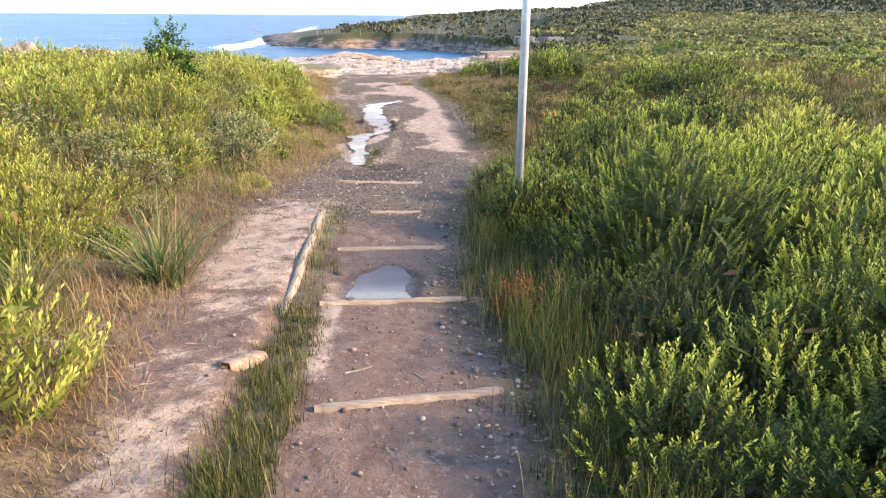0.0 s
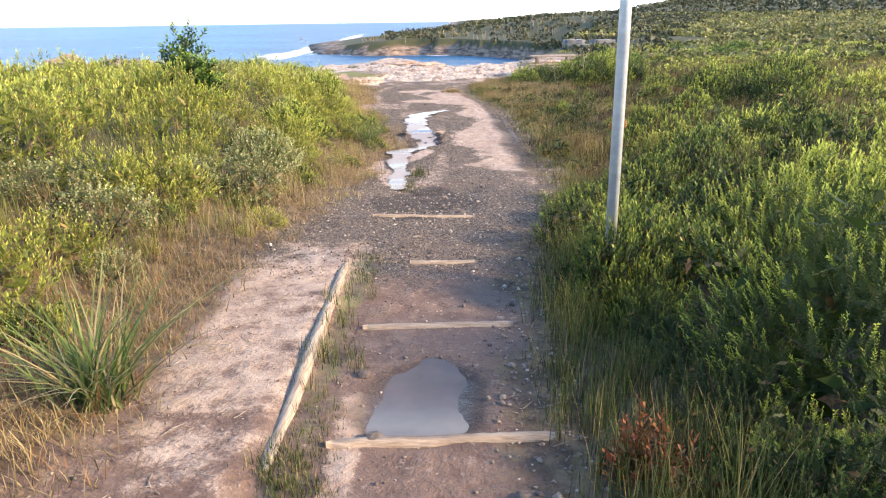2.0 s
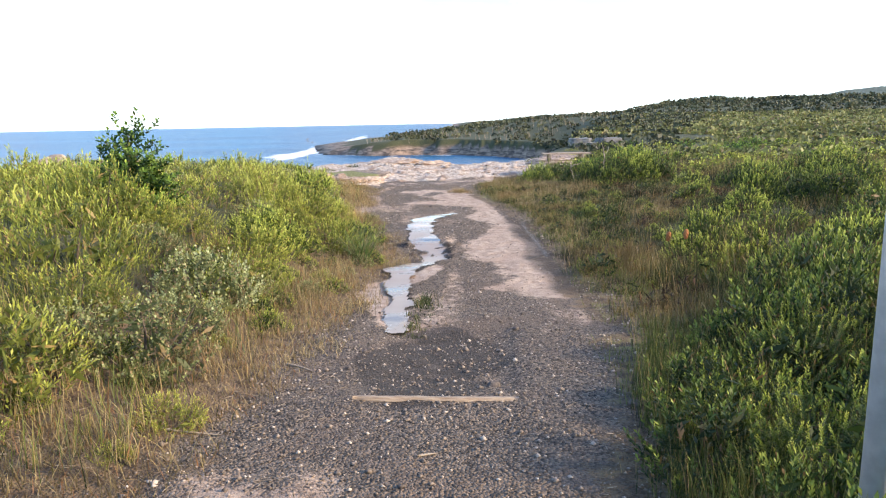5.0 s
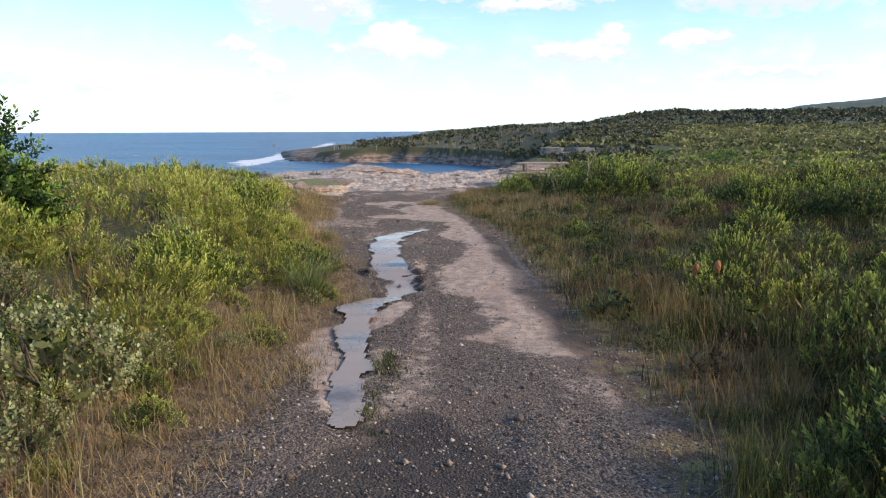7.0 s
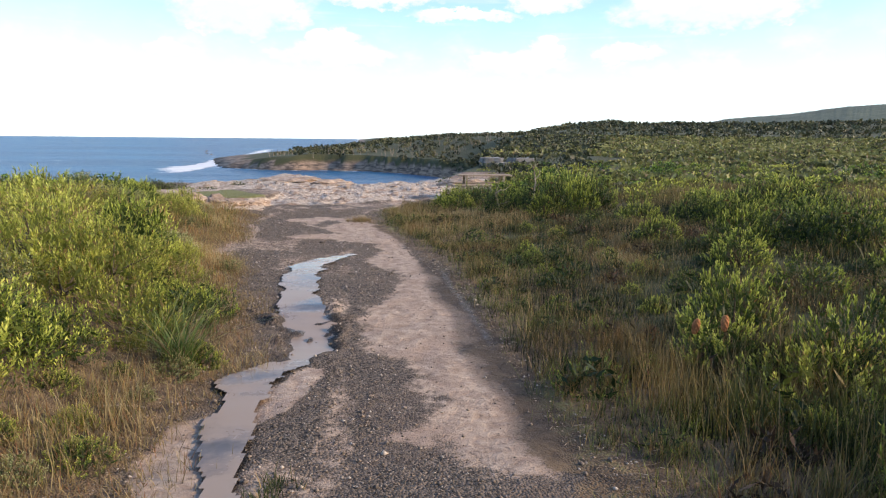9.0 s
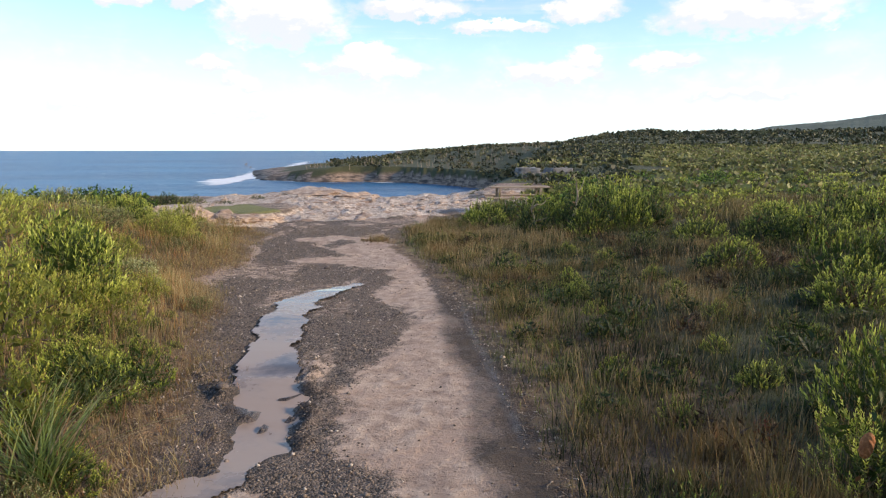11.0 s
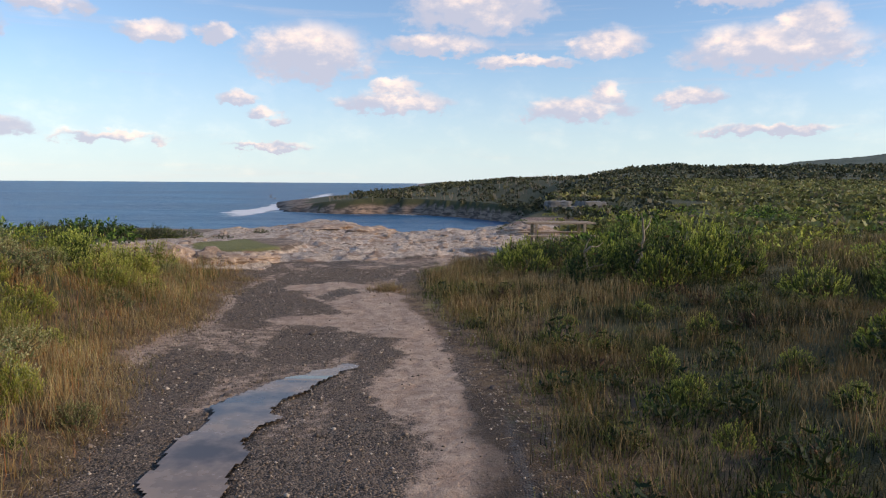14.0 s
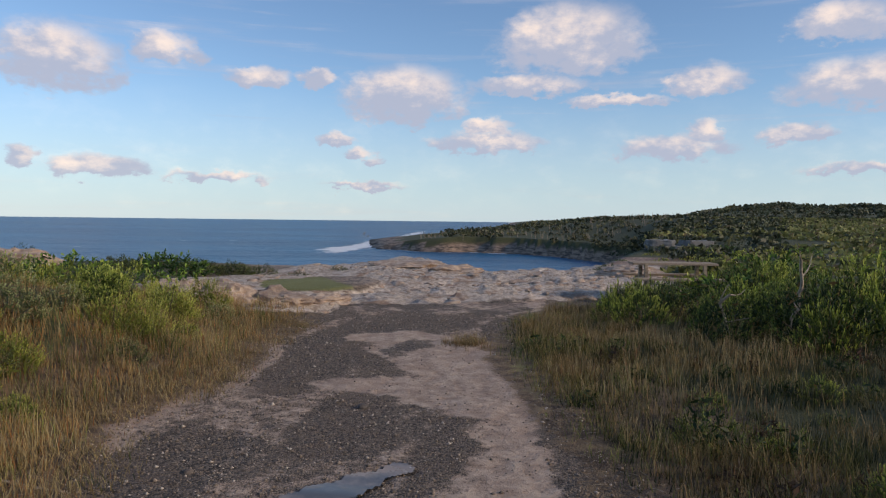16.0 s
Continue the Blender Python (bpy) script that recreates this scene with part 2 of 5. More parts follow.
def puddle_material():
    m, nt, bsdf = material("muddy_water")
    n = noise_tex(nt, position(nt), 1.3, 6, 0.62).outputs[0]
    place = nt.nodes.new("ShaderNodeSeparateXYZ")
    nt.links.new(position(nt), place.inputs[0])
    silted = math_node(nt, "SUBTRACT", 0.13, math_node(nt, "MULTIPLY", smooth_step(nt, place.outputs[1], 16.2, 18.2), 0.12))
    mud = smooth_step(nt, math_node(nt, "ADD", n, silted), 0.42, 0.66)
    nt.links.new(mix_rgb(nt, mud, (0.10, 0.078, 0.064), (0.36, 0.265, 0.2)), bsdf.inputs["Base Color"])
    nt.links.new(math_node(nt, "ADD", 0.05, math_node(nt, "MULTIPLY", mud, 0.3)), bsdf.inputs["Roughness"])
    bsdf.inputs["IOR"].default_value = 1.33
    bump(nt, bsdf, noise_tex(nt, position(nt), 14.0, 2).outputs[0], 0.12, 0.004)
    return m


def sea_material():
    m, nt, bsdf = material("sea_water")
    mp = nt.nodes.new("ShaderNodeMapping")
    mp.inputs["Scale"].default_value = (0.5, 1.0, 1.0)
    nt.links.new(position(nt), mp.inputs["Vector"])
    swell = noise_tex(nt, mp.outputs[0], 0.05, 5, 0.6).outputs[0]
    chop = noise_tex(nt, mp.outputs[0], 0.5, 4, 0.65).outputs[0]
    patch = noise_tex(nt, mp.outputs[0], 0.008, 4, 0.6).outputs[0]
    c = mix_rgb(nt, smooth_step(nt, patch, 0.35, 0.65), (0.008, 0.08, 0.175), (0.015, 0.13, 0.265))
    cap = noise_tex(nt, mp.outputs[0], 0.11, 6, 0.7).outputs[0]
    caps = smooth_step(nt, cap, 0.665, 0.70)
    foam = attribute(nt, "foam")
    lace = math_node(nt, "ADD", foam, math_node(nt, "MULTIPLY", math_node(nt, "SUBTRACT", noise_tex(nt, mp.outputs[0], 0.10, 7, 0.72).outputs[0], 0.5), 2.0))
    white = math_node(nt, "MAXIMUM", caps, smooth_step(nt, lace, 0.45, 0.62))
    c = mix_rgb(nt, white, c, (0.8, 0.82, 0.84))
    nt.links.new(c, bsdf.inputs["Base Color"])
    nt.links.new(math_node(nt, "ADD", math_node(nt, "MULTIPLY", white, 0.5), 0.32), bsdf.inputs["Roughness"])
    bsdf.inputs["IOR"].default_value = 1.33
    bsdf.inputs["Specular IOR Level"].default_value = 0.22
    bump(nt, bsdf, math_node(nt, "ADD", swell, math_node(nt, "MULTIPLY", chop, 0.15)), 1.0, 3.0)
    return m


M_GROUND = ground_material()
M_PUDDLE = puddle_material()
M_MUD = plain_material("muddy_puddle", (0.10, 0.075, 0.06), (0.14, 0.105, 0.085), 4.0, 0.26, 0.0, 0.05, 0.002)
M_SEA = sea_material()
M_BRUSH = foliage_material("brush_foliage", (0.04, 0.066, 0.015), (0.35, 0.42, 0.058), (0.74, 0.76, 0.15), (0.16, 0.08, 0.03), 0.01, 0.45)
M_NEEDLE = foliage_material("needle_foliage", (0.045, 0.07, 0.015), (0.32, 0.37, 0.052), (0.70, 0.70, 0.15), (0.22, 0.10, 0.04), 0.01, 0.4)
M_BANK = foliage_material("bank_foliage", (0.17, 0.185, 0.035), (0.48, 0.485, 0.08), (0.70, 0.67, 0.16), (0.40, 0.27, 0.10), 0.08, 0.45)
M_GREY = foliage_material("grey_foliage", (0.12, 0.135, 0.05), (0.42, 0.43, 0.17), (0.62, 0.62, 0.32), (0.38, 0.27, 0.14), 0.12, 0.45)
M_DRY = foliage_material("dry_grass", (0.18, 0.13, 0.06), (0.48, 0.36, 0.17), (0.68, 0.56, 0.31), (0.34, 0.17, 0.08), 0.12, 0.4)
M_GOLD = foliage_material("golden_grass", (0.20, 0.115, 0.045), (0.50, 0.33, 0.13), (0.66, 0.50, 0.25), (0.42, 0.17, 0.06), 0.2, 0.4)
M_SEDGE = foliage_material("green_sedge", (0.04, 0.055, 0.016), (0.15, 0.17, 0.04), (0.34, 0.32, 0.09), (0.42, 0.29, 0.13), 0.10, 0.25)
M_STRAP = foliage_material("strap_leaf", (0.06, 0.10, 0.03), (0.17, 0.23, 0.06), (0.38, 0.40, 0.15), (0.40, 0.32, 0.17), 0.15)
M_TREE = foliage_material("coast_tree_leaf", (0.035, 0.07, 0.013), (0.17, 0.27, 0.042), (0.38, 0.48, 0.075), (0.1, 0.09, 0.03), 0.03)
M_SCRUB = foliage_material("coastal_scrub", (0.03, 0.042, 0.013), (0.12, 0.145, 0.034), (0.26, 0.27, 0.07), (0.14, 0.10, 0.05), 0.06, 0.3)
M_FAR = foliage_material("far_scrub", (0.035, 0.04, 0.02), (0.095, 0.098, 0.045), (0.18, 0.17, 0.085), (0.12, 0.10, 0.06), 0.05, 0.1)
# near-black low end: shade between the stems, put into the colour
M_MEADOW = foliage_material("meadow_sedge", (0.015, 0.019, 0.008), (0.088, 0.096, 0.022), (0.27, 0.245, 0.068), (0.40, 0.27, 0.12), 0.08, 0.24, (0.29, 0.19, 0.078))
# darker version of the needle foliage, with shade put into its colours
M_SHADED_HEATH = foliage_material("shaded_heath", (0.022, 0.038, 0.01), (0.10, 0.145, 0.026), (0.34, 0.38, 0.07), (0.2, 0.12, 0.05), 0.04, 0.28)
M_PLAIN = foliage_material("plain_heath", (0.052, 0.058, 0.023), (0.20, 0.20, 0.06), (0.38, 0.35, 0.12), (0.2, 0.15, 0.08), 0.1, 0.25)
# woodland greyed in its base colour to stand in for distance haze
M_HILL = plain_material("haze_tinted_woodland", (0.06, 0.085, 0.06), (0.12, 0.145, 0.1), 0.06, 0.95, 0.0, 0.6, 2.0)
M_WOOD = plain_material("weathered_timber", (0.27, 0.19, 0.13), (0.50, 0.38, 0.27), 26.0, 0.85, 0.0, 0.6, 0.01, (0.25, 3, 3))
M_WOOD_LONG = plain_material("split_timber", (0.24, 0.175, 0.125), (0.56, 0.45, 0.34), 24.0, 0.88, 0.0, 0.5, 0.008, (3, 0.15, 3))
M_STICK = plain_material("dead_wood", (0.22, 0.16, 0.11), (0.46, 0.38, 0.29), 30.0, 0.85)
M_BARK = plain_material("shrub_bark", (0.07, 0.05, 0.035), (0.16, 0.12, 0.085), 40.0, 0.9)
M_STEEL = plain_material("galvanised_steel", (0.55, 0.56, 0.57), (0.68, 0.69, 0.70), 18.0, 0.45, 0.25, 0.1, 0.002)
M_ROCK = plain_material("sandstone", (0.28, 0.19, 0.14), (0.56, 0.43, 0.33), 5.0, 0.9, 0.0, 0.9, 0.04)
M_STONE = plain_material("path_pebble", (0.12, 0.092, 0.07), (0.42, 0.325, 0.25), 35.0, 0.85)
nt = M_STONE.node_tree
stone_bsdf = nt.nodes["Principled BSDF"]
stone_colour = stone_bsdf.inputs["Base Color"].links[0].from_socket
pick = nt.nodes.new("ShaderNodeNewGeometry").outputs["Random Per Island"]
nt.links.new(mix_rgb(nt, math_node(nt, "LESS_THAN", pick, 0.13), mix_rgb(nt, math_node(nt, "MULTIPLY", smooth_step(nt, pick, 0.5, 1.0), 0.7), stone_colour, (0.07, 0.055, 0.048)), (0.52, 0.43, 0.35)), stone_bsdf.inputs["Base Color"])
M_CONCRETE = plain_material("old_concrete", (0.16, 0.15, 0.145), (0.34, 0.325, 0.31), 2.0, 0.9)
M_FLOWER = plain_material("flower_spike", (0.32, 0.10, 0.03), (0.55, 0.22, 0.07), 120.0, 0.8, 0.0, 0.8, 0.006)
M_RUST = foliage_material("rusty_heath", (0.05, 0.03, 0.016), (0.17, 0.10, 0.045), (0.30, 0.20, 0.09), (0.2, 0.1, 0.05), 0.05, 0.25)
M_RED = foliage_material("russet_foliage", (0.20, 0.05, 0.02), (0.36, 0.11, 0.045), (0.45, 0.2, 0.08), (0.3, 0.2, 0.1), 0.1)


# ---- mesh helpers ----
def quick_mesh(name, verts, faces, mat, tone=None, smooth=False):
    """A mesh from arrays; all faces have the same number of corners."""
    verts, faces = np.asarray(verts, np.float32), np.asarray(faces, np.int32)
    me = bpy.data.meshes.new(name)
    k = faces.shape[1]
    me.vertices.add(len(verts))
    me.vertices.foreach_set("co", verts.ravel())
    me.loops.add(faces.size)
    me.loops.foreach_set("vertex_index", faces.ravel())
    me.polygons.add(len(faces))
    me.polygons.foreach_set("loop_start", np.arange(0, faces.size, k, dtype=np.int32))
    if smooth:
        me.polygons.foreach_set("use_smooth", np.ones(len(faces), bool))
    if tone is not None:
        a = me.attributes.new("tone", "FLOAT", "POINT")
        a.data.foreach_set("value", np.asarray(tone, np.float32))
    me.update(calc_edges=True)
    me.materials.append(mat)
    return me


def part(name, mesh, parent, label=""):
    ob = new(name, mesh)
    ob.parent = parent
    return tagged(ob, label)


def fbm(x, y, scale, octaves=4, seed=0):
    """Smooth value noise in -1..1 on arrays."""
    out, amp, tot = 0.0, 1.0, 0.0
    for o in range(octaves):
        u, v = x * scale + 17.3 * o + seed, y * scale - 9.1 * o + seed * 1.7
        iu, iv = np.floor(u), np.floor(v)
        fu, fv = u - iu, v - iv
        fu, fv = fu * fu * (3 - 2 * fu), fv * fv * (3 - 2 * fv)

        def h(a, b):
            s = np.sin(a * 127.1 + b * 311.7 + seed * 0.37) * 43758.5453
            return 2 * (s - np.floor(s)) - 1
        out = out + amp * ((h(iu, iv) * (1 - fu) + h(iu + 1, iv) * fu) * (1 - fv) + (h(iu, iv + 1) * (1 - fu) + h(iu + 1, iv + 1) * fu) * fv)
        tot += amp
        amp, scale = amp * 0.5, scale * 2
    return out / tot


def sstep(v, lo, hi):
    t = np.clip((v - lo) / (hi - lo), 0, 1)
    return t * t * (3 - 2 * t)


# ---- the lie of the land ----
SEA = -14.0
PROFILE = ([-60, 0, 3, 5, 8, 10, 12, 18, 20, 25, 31, 40, 60], [1.2, 0.03, -0.09, -0.23, -0.31, -0.50, -0.65, -0.715, -0.80, -0.78, -0.84, -1.0, -1.6])
LEFT = ([-60, 0, 2.2, 4, 6, 8, 11.3, 14, 15.3, 17.8, 18.8, 20.5, 22, 24, 27, 30, 34, 60], [-1.5, -1.55, -1.6, -1.9, -2.15, -1.95, -2.05, -1.95, -2.2, -2.7, -2.95, -3.8, -3.6, -4.0, -4.4, -6.6, -9, -20])
RIGHT = ([-60, 0, 2.1, 3, 4.3, 6.5, 8.3, 9.5, 11.5, 13, 15.4, 17.7, 19.7, 22, 24.2, 26.6, 28.5, 31.7, 35, 60], [0.5, 0.4, 0.34, 0.3, 0.15, 0.2, 0.42, 0.65, 0.8, 0.62, 0.5, 0.35, 0.3, -0.25, -0.75, -0.9, -0.4, 0.5, 1.6, 8])
TRICKLE = [(-1.25, 19.9, .03), (-1.58, 19.3, .10), (-1.83, 18.5, .18), (-1.76, 17.5, .15), (-1.68, 16.6, .14), (-1.56, 15.8, .17), (-1.36, 15.0, .23), (-1.24, 14.3, .15), (-1.38, 13.9, .08),
           (-1.6, 13.3, .13), (-1.56, 12.7, .09), (-1.56, 12.25, .06), (-1.4, 11.5, .05), (-1.34, 10.75, .06), (-1.25, 10.1, .03)]
SILT = [(-1.15, 13.55, .10), (-1.38, 12.75, .13), (-1.78, 12.4, .15), (-1.76, 11.9, .17), (-1.55, 11.3, .14), (-1.45, 10.7, .09), (-1.36, 10.3, .05)]
ISLE = [(-2.9, 24.9, .28), (-2.2, 25.2, .5), (-1.6, 24.2, .9), (-1.05, 22.9, .7), (-0.75, 21.6, .42), (-1.5, 22.3, .55), (-2.4, 22.2, .28)]
SAND_LEFT = ([10.9, 11.5, 12.2, 13.3, 14.3, 14.7, 16.5, 17.9, 18.9, 19.4, 20.3, 21.5], [.38, .12, -.4, -.4, -.6, -.86, -.55, -.46, -.9, -1.02, -.75, -.7])
SAND_RIGHT = ([11, 11.7, 12.7, 13.9, 15, 15.8, 17.5, 19.3, 20.6, 21.5], [.5, .56, .55, .45, .36, .32, .1, -.08, -.3, -.3])
STEP_POOL = [(-0.43, 4.42, .26), (-0.41, 4.63, .23)]
ROCK_POOL = [(-1.4, 35.4, .35), (-0.7, 35.6, .35)]
SKYLINE = ([-40, -14, -12.7, -10, -8.2, -5, -3.5, 0.6, 4.3, 10.4, 13.6, 17, 19.8, 22.2, 26, 30, 36, 45, 70, 110], [-2.6, -2.6, -2.1, -1.5, -1.25, -0.9, -0.75, -0.4, 0.05, 0.3, 0.95, 1.25, 1.05, 1.15, 1.1, 1.15, 1.25, 1.3, 1.2, 1.2])


def chain_distance(x, y, chain):
    """How far inside a chain of round pools a place lies (negative inside)."""
    best = np.full(np.shape(x), 9.0)
    for (ax, ay, ar), (bx, by, br) in zip(chain[:-1], chain[1:]):
        dx, dy = bx - ax, by - ay
        t = np.clip(((x - ax) * dx + (y - ay) * dy) / (dx * dx + dy * dy), 0, 1)
        best = np.minimum(best, np.hypot(x - ax - t * dx, y - ay - t * dy) - (ar + t * (br - ar)))
    return best


def pool_depth(x, y):
    d = np.minimum(np.minimum(chain_distance(x, y, TRICKLE), chain_distance(x, y, STEP_POOL)), chain_distance(x, y, ROCK_POOL))
    return d + 0.11 * fbm(x, y, 4.0, 4, 3)


def rock_mask(x, y):
    edge = 28.6 + 0.55 * np.maximum(x + 3.4, 0) + 0.5 * np.maximum(-3.6 - x, 0) * 0.2 + 0.7 * fbm(x, y, 0.6, 3, 5)
    m = sstep(y, edge, edge + 0.8) * sstep(x, -10.5, -8.5) * (1 - sstep(y, 46, 49))
    lawn = sstep(1 - ((x + 5.9) / 1.5) ** 2 - ((y - 32.4) / 2.6) ** 2, 0.0, 0.3)
    left_ledge = sstep(1 - ((x + 5.6) / 1.5) ** 2 - ((y - 27.9) / 1.5) ** 2 + 0.35 * fbm(x, y, 1.2, 3, 8), 0, 0.25)
    return np.clip(np.maximum(m * (1 - lawn), left_ledge) * (1 - sstep(x, 1.5 + 0.12 * (y - 30), 3.0 + 0.2 * (y - 30))), 0, 1), lawn


def land(x, y):
    """Height of the ground."""
    x, y = np.asarray(x, float), np.asarray(y, float)
    base = np.interp(y, *PROFILE)
    u = np.interp(y, *LEFT) - x
    v = x - np.interp(y, *RIGHT)
    near = 1 - sstep(y, 22.0, 29.0)
    z = base + sstep(u, -0.1, 3.2) * (0.30 + 0.55 * near * sstep(y, -2, 6)) * (0.35 + 0.65 * near) + 0.05 * sstep(u, -0.2, 0.3)
    z = z + sstep(v, 0.0, 5.0) * 0.30 + 0.02 * np.clip(v - 5, 0, 60) * 0.6
    z = z + 0.05 * sstep(-0.95 - x - 0.05 * (y - 3.5), 0, 0.12) * (1 - sstep(y, 6.4, 7.6))
    out = np.maximum(u, v)
    z = z + sstep(out, 0.3, 2.5) * 0.14 * fbm(x, y, 0.5, 3, 1)
    z = z + 0.02 * fbm(x, y, 2.2, 4, 2) + 0.010 * fbm(x, y, 9.0, 3, 4)
    z = z - 0.06 * sstep(y, 8.1, 8.7) * (1 - sstep(y, 9.6, 10.6)) * sstep(x, -1.4, -1.0) * (1 - sstep(x, -0.4, -0.1))
    z = z - 0.06 * (1 - sstep(pool_depth(x, y), -0.13, 0.13))
    z = z + 0.055 * sstep(fbm(x, y, 7.0, 3, 77), 0.12, 0.4) * sstep(y, 13.6, 14.2) * (1 - sstep(y, 15.4, 16.4)) * sstep(-x, 0.8, 1.0)
    rk, lawn = rock_mask(x, y)
    ridged = 1 - np.abs(fbm(x, y, 0.9, 5, 9))
    rugged = np.floor(4 * fbm(x, y, 0.45, 4, 12)) * 0.035
    z = z + rk * (0.06 + 0.24 * (ridged - 0.7) + 1.5 * rugged + 0.32 * sstep(y, 34, 38) * np.exp(-((x + 5.2) / 1.8) ** 2)) * sstep(chain_distance(x, y, ROCK_POOL), 0.0, 0.6)
    z = z + 0.16 * lawn
    # far away: distance and azimuth from the middle of the walk
    dx, dy = x, y - 14
    r, az = np.hypot(dx, dy), np.degrees(np.arctan2(dx, dy))
    rise = np.interp(az, *SKYLINE)
    hill = 1.0 + r * np.tan(np.radians(rise)) * sstep(r, 170, 480)
    hill = np.where(r > 560, 1.0 + r * np.tan(np.radians(rise)) - 0.03 * (r - 560), hill)
    hill = hill + sstep(r, 60, 160) * 1.1 * fbm(x, y, 0.02, 4, 21)
    plain = -0.45 + sstep(r, 25, 90) * 0.3
    back = plain + (hill - plain) * sstep(r, 45, 200)
    w = sstep(r, 24, 60)
    zf = z * (1 - w) + back * w
    # the coast: our own cliff edge, the inlet, and the headland beyond it
    wob = 5 * fbm(x, y, 0.03, 4, 31)
    edge = np.interp(az, [-180, -100, -60, -40, -20, -6, 3, 7, 10, 14, 40], [30, 30, 31, 31, 30, 27.5, 31, 46, 90, 600, 9000]) + 1.2 * fbm(x, y, 0.25, 3, 33)
    drop = sstep(r, edge, edge * 1.12 + 2)
    shore = np.interp(az, [-60, -15.5, -14.4, -11, -8.5, -6, -3, 0, 4, 8, 11, 14], [9000, 900, 345, 322, 316, 318, 308, 292, 262, 215, 150, 100]) + wob
    up = r - shore
    bluff = SEA + 0.7 + np.interp(az, [-14.5, -12.5, -10, -7, 0, 14], [0.4, 2.6, 5.0, 6.4, 6.0, 4.5]) * sstep(up + 4 * fbm(x, y, 0.09, 3, 41), 3, 7)
    ridge = 1.0 + (shore + 130) * np.tan(np.radians(rise)) + 0.8 * fbm(x, y, 0.03, 4, 43)
    head = bluff + (np.maximum(ridge, bluff) - bluff) * sstep(up, 8, 130)
    head = np.where(up > 130, ridge + (np.maximum(ridge, hill) - ridge) * sstep(az, -3, 4), head)
    gap = np.where(up > 0, head, SEA + 0.7 - 6.5 * (1 - sstep(up, -6, 1)))
    gap = gap - 25 * sstep(up, 190, 330) * (1 - sstep(az, -6, -1))
    gap = np.where(az < -15.0, SEA - 8, gap)
    return zf * (1 - drop) + np.where(az < 14, gap, zf) * drop


def axis(parts):
    """Grid lines: (start, spacing, growth, limit) runs outward on both sides of a dense band."""
    (a, b, d), low, high = parts
    mid = list(np.arange(a, b + 1e-6, d))

    def run(start, d0, g, cap, far1, far2):
        out, p, s = [], start, d0
        while p < far2:
            s = s * g if p < far1 and s < cap else (s if p < far1 else s * 1.18)
            p += s
            out.append(p)
        return out
    hi = run(b, d, *high)
    lo = [-q for q in run(-a, d, *low)]
    return np.array(lo[::-1] + mid + hi)


def build_ground():
    xs = axis(((-4.4, 1.4, 0.05), (1.08, 6.0, 380, 3500), (1.07, 6.0, 380, 3500)))
    ys = axis(((-0.5, 29.0, 0.06), (1.3, 12.0, 60, 900), (1.028, 5.0, 400, 3500)))
    X, Y = np.meshgrid(xs, ys)
    Z = land(X, Y)
    nx, ny = len(xs), len(ys)
    idx = np.arange(nx * ny).reshape(ny, nx)
    F = np.stack([idx[:-1, :-1], idx[:-1, 1:], idx[1:, 1:], idx[1:, :-1]], -1).reshape(-1, 4)
    deep = (Z < SEA - 5).ravel()
    F = F[~deep[F].all(1)]
    V = np.stack([X, Y, Z], -1).reshape(-1, 3)
    used = np.zeros(len(V), bool)
    used[F] = True
    remap = np.cumsum(used) - 1
    me = quick_mesh("ground", V[used], remap[F], M_GROUND, smooth=True)
    x, y, z = V[used].T
    u, v = np.interp(y, *LEFT) - x, x - np.interp(y, *RIGHT)
    out = np.maximum(u, v)
    n = fbm(x, y, 1.5, 4, 51)
    wx, wy = x + 0.35 * fbm(x, y, 1.1, 4, 52), y + 0.9 * fbm(x, y, 0.8, 4, 53)
    r = np.hypot(x, y - 14)
    rk, lawn = rock_mask(x, y)
    gravel = sstep(wy + 1.2 * n, 4.6, 8.2) * (1 - sstep(y, 40, 44))
    fine = fbm(x, y, 5.0, 3, 56)
    left_edge, right_edge = np.interp(y, *SAND_LEFT), np.interp(y, *SAND_RIGHT)
    stripe = sstep(x - left_edge + 0.22 * n + 0.12 * fine, -0.3, 0.36) * (1 - sstep(x - right_edge + 0.14 * n + 0.1 * fine, -0.12, 0.12)) * sstep(y + 0.5 * n, 10.9, 12.4) * (0.92 + 0.35 * n)
    bed = chain_distance(x, y, ISLE) + 0.22 * n + 0.1 * fine
    isle = 1 - sstep(bed, -0.22, 0.2)
    isle = isle * (1 - 0.75 * sstep(1 - ((wx + 2.0) / 0.34) ** 2 - ((wy - 23.9) / 0.75) ** 2 + 0.8 * n, -0.2, 0.9))
    verge = sstep(0.4 - np.abs(u + 0.1) + 0.2 * n, 0, 0.35) * sstep(y, 19.6, 20.2) * (1 - sstep(y, 23.5, 25))
    track = sstep(-0.85 - x, 0, 0.3) * (1 - sstep(y, 6.6, 7.8)) * (1 - sstep(u, -0.5, 0.1)) * (0.6 + 0.5 * n + 0.3 * fine)
    far_road = sstep(y + 2 * n, 26.5, 29.5) * (0.45 + 0.3 * n) * (1 - rk)
    tracks = 0.5 * sstep(0.5 + fbm(x * 3, y * 0.6, 0.8, 3, 54), 0.55, 1.0) * sstep(y, 7, 10) * (1 - sstep(u, -0.3, 0))
    step_edge = 0.75 * sstep(0.12 - np.abs(x + 0.62 + 0.08 * (y - 3)), 0, 0.1) * (1 - sstep(y, 4.4, 4.8)) * sstep(y, 2.8, 3.2)
    silt = 0.95 * (1 - sstep(chain_distance(x, y, SILT) + 0.08 * n + 0.05 * fine, -0.04, 0.05))
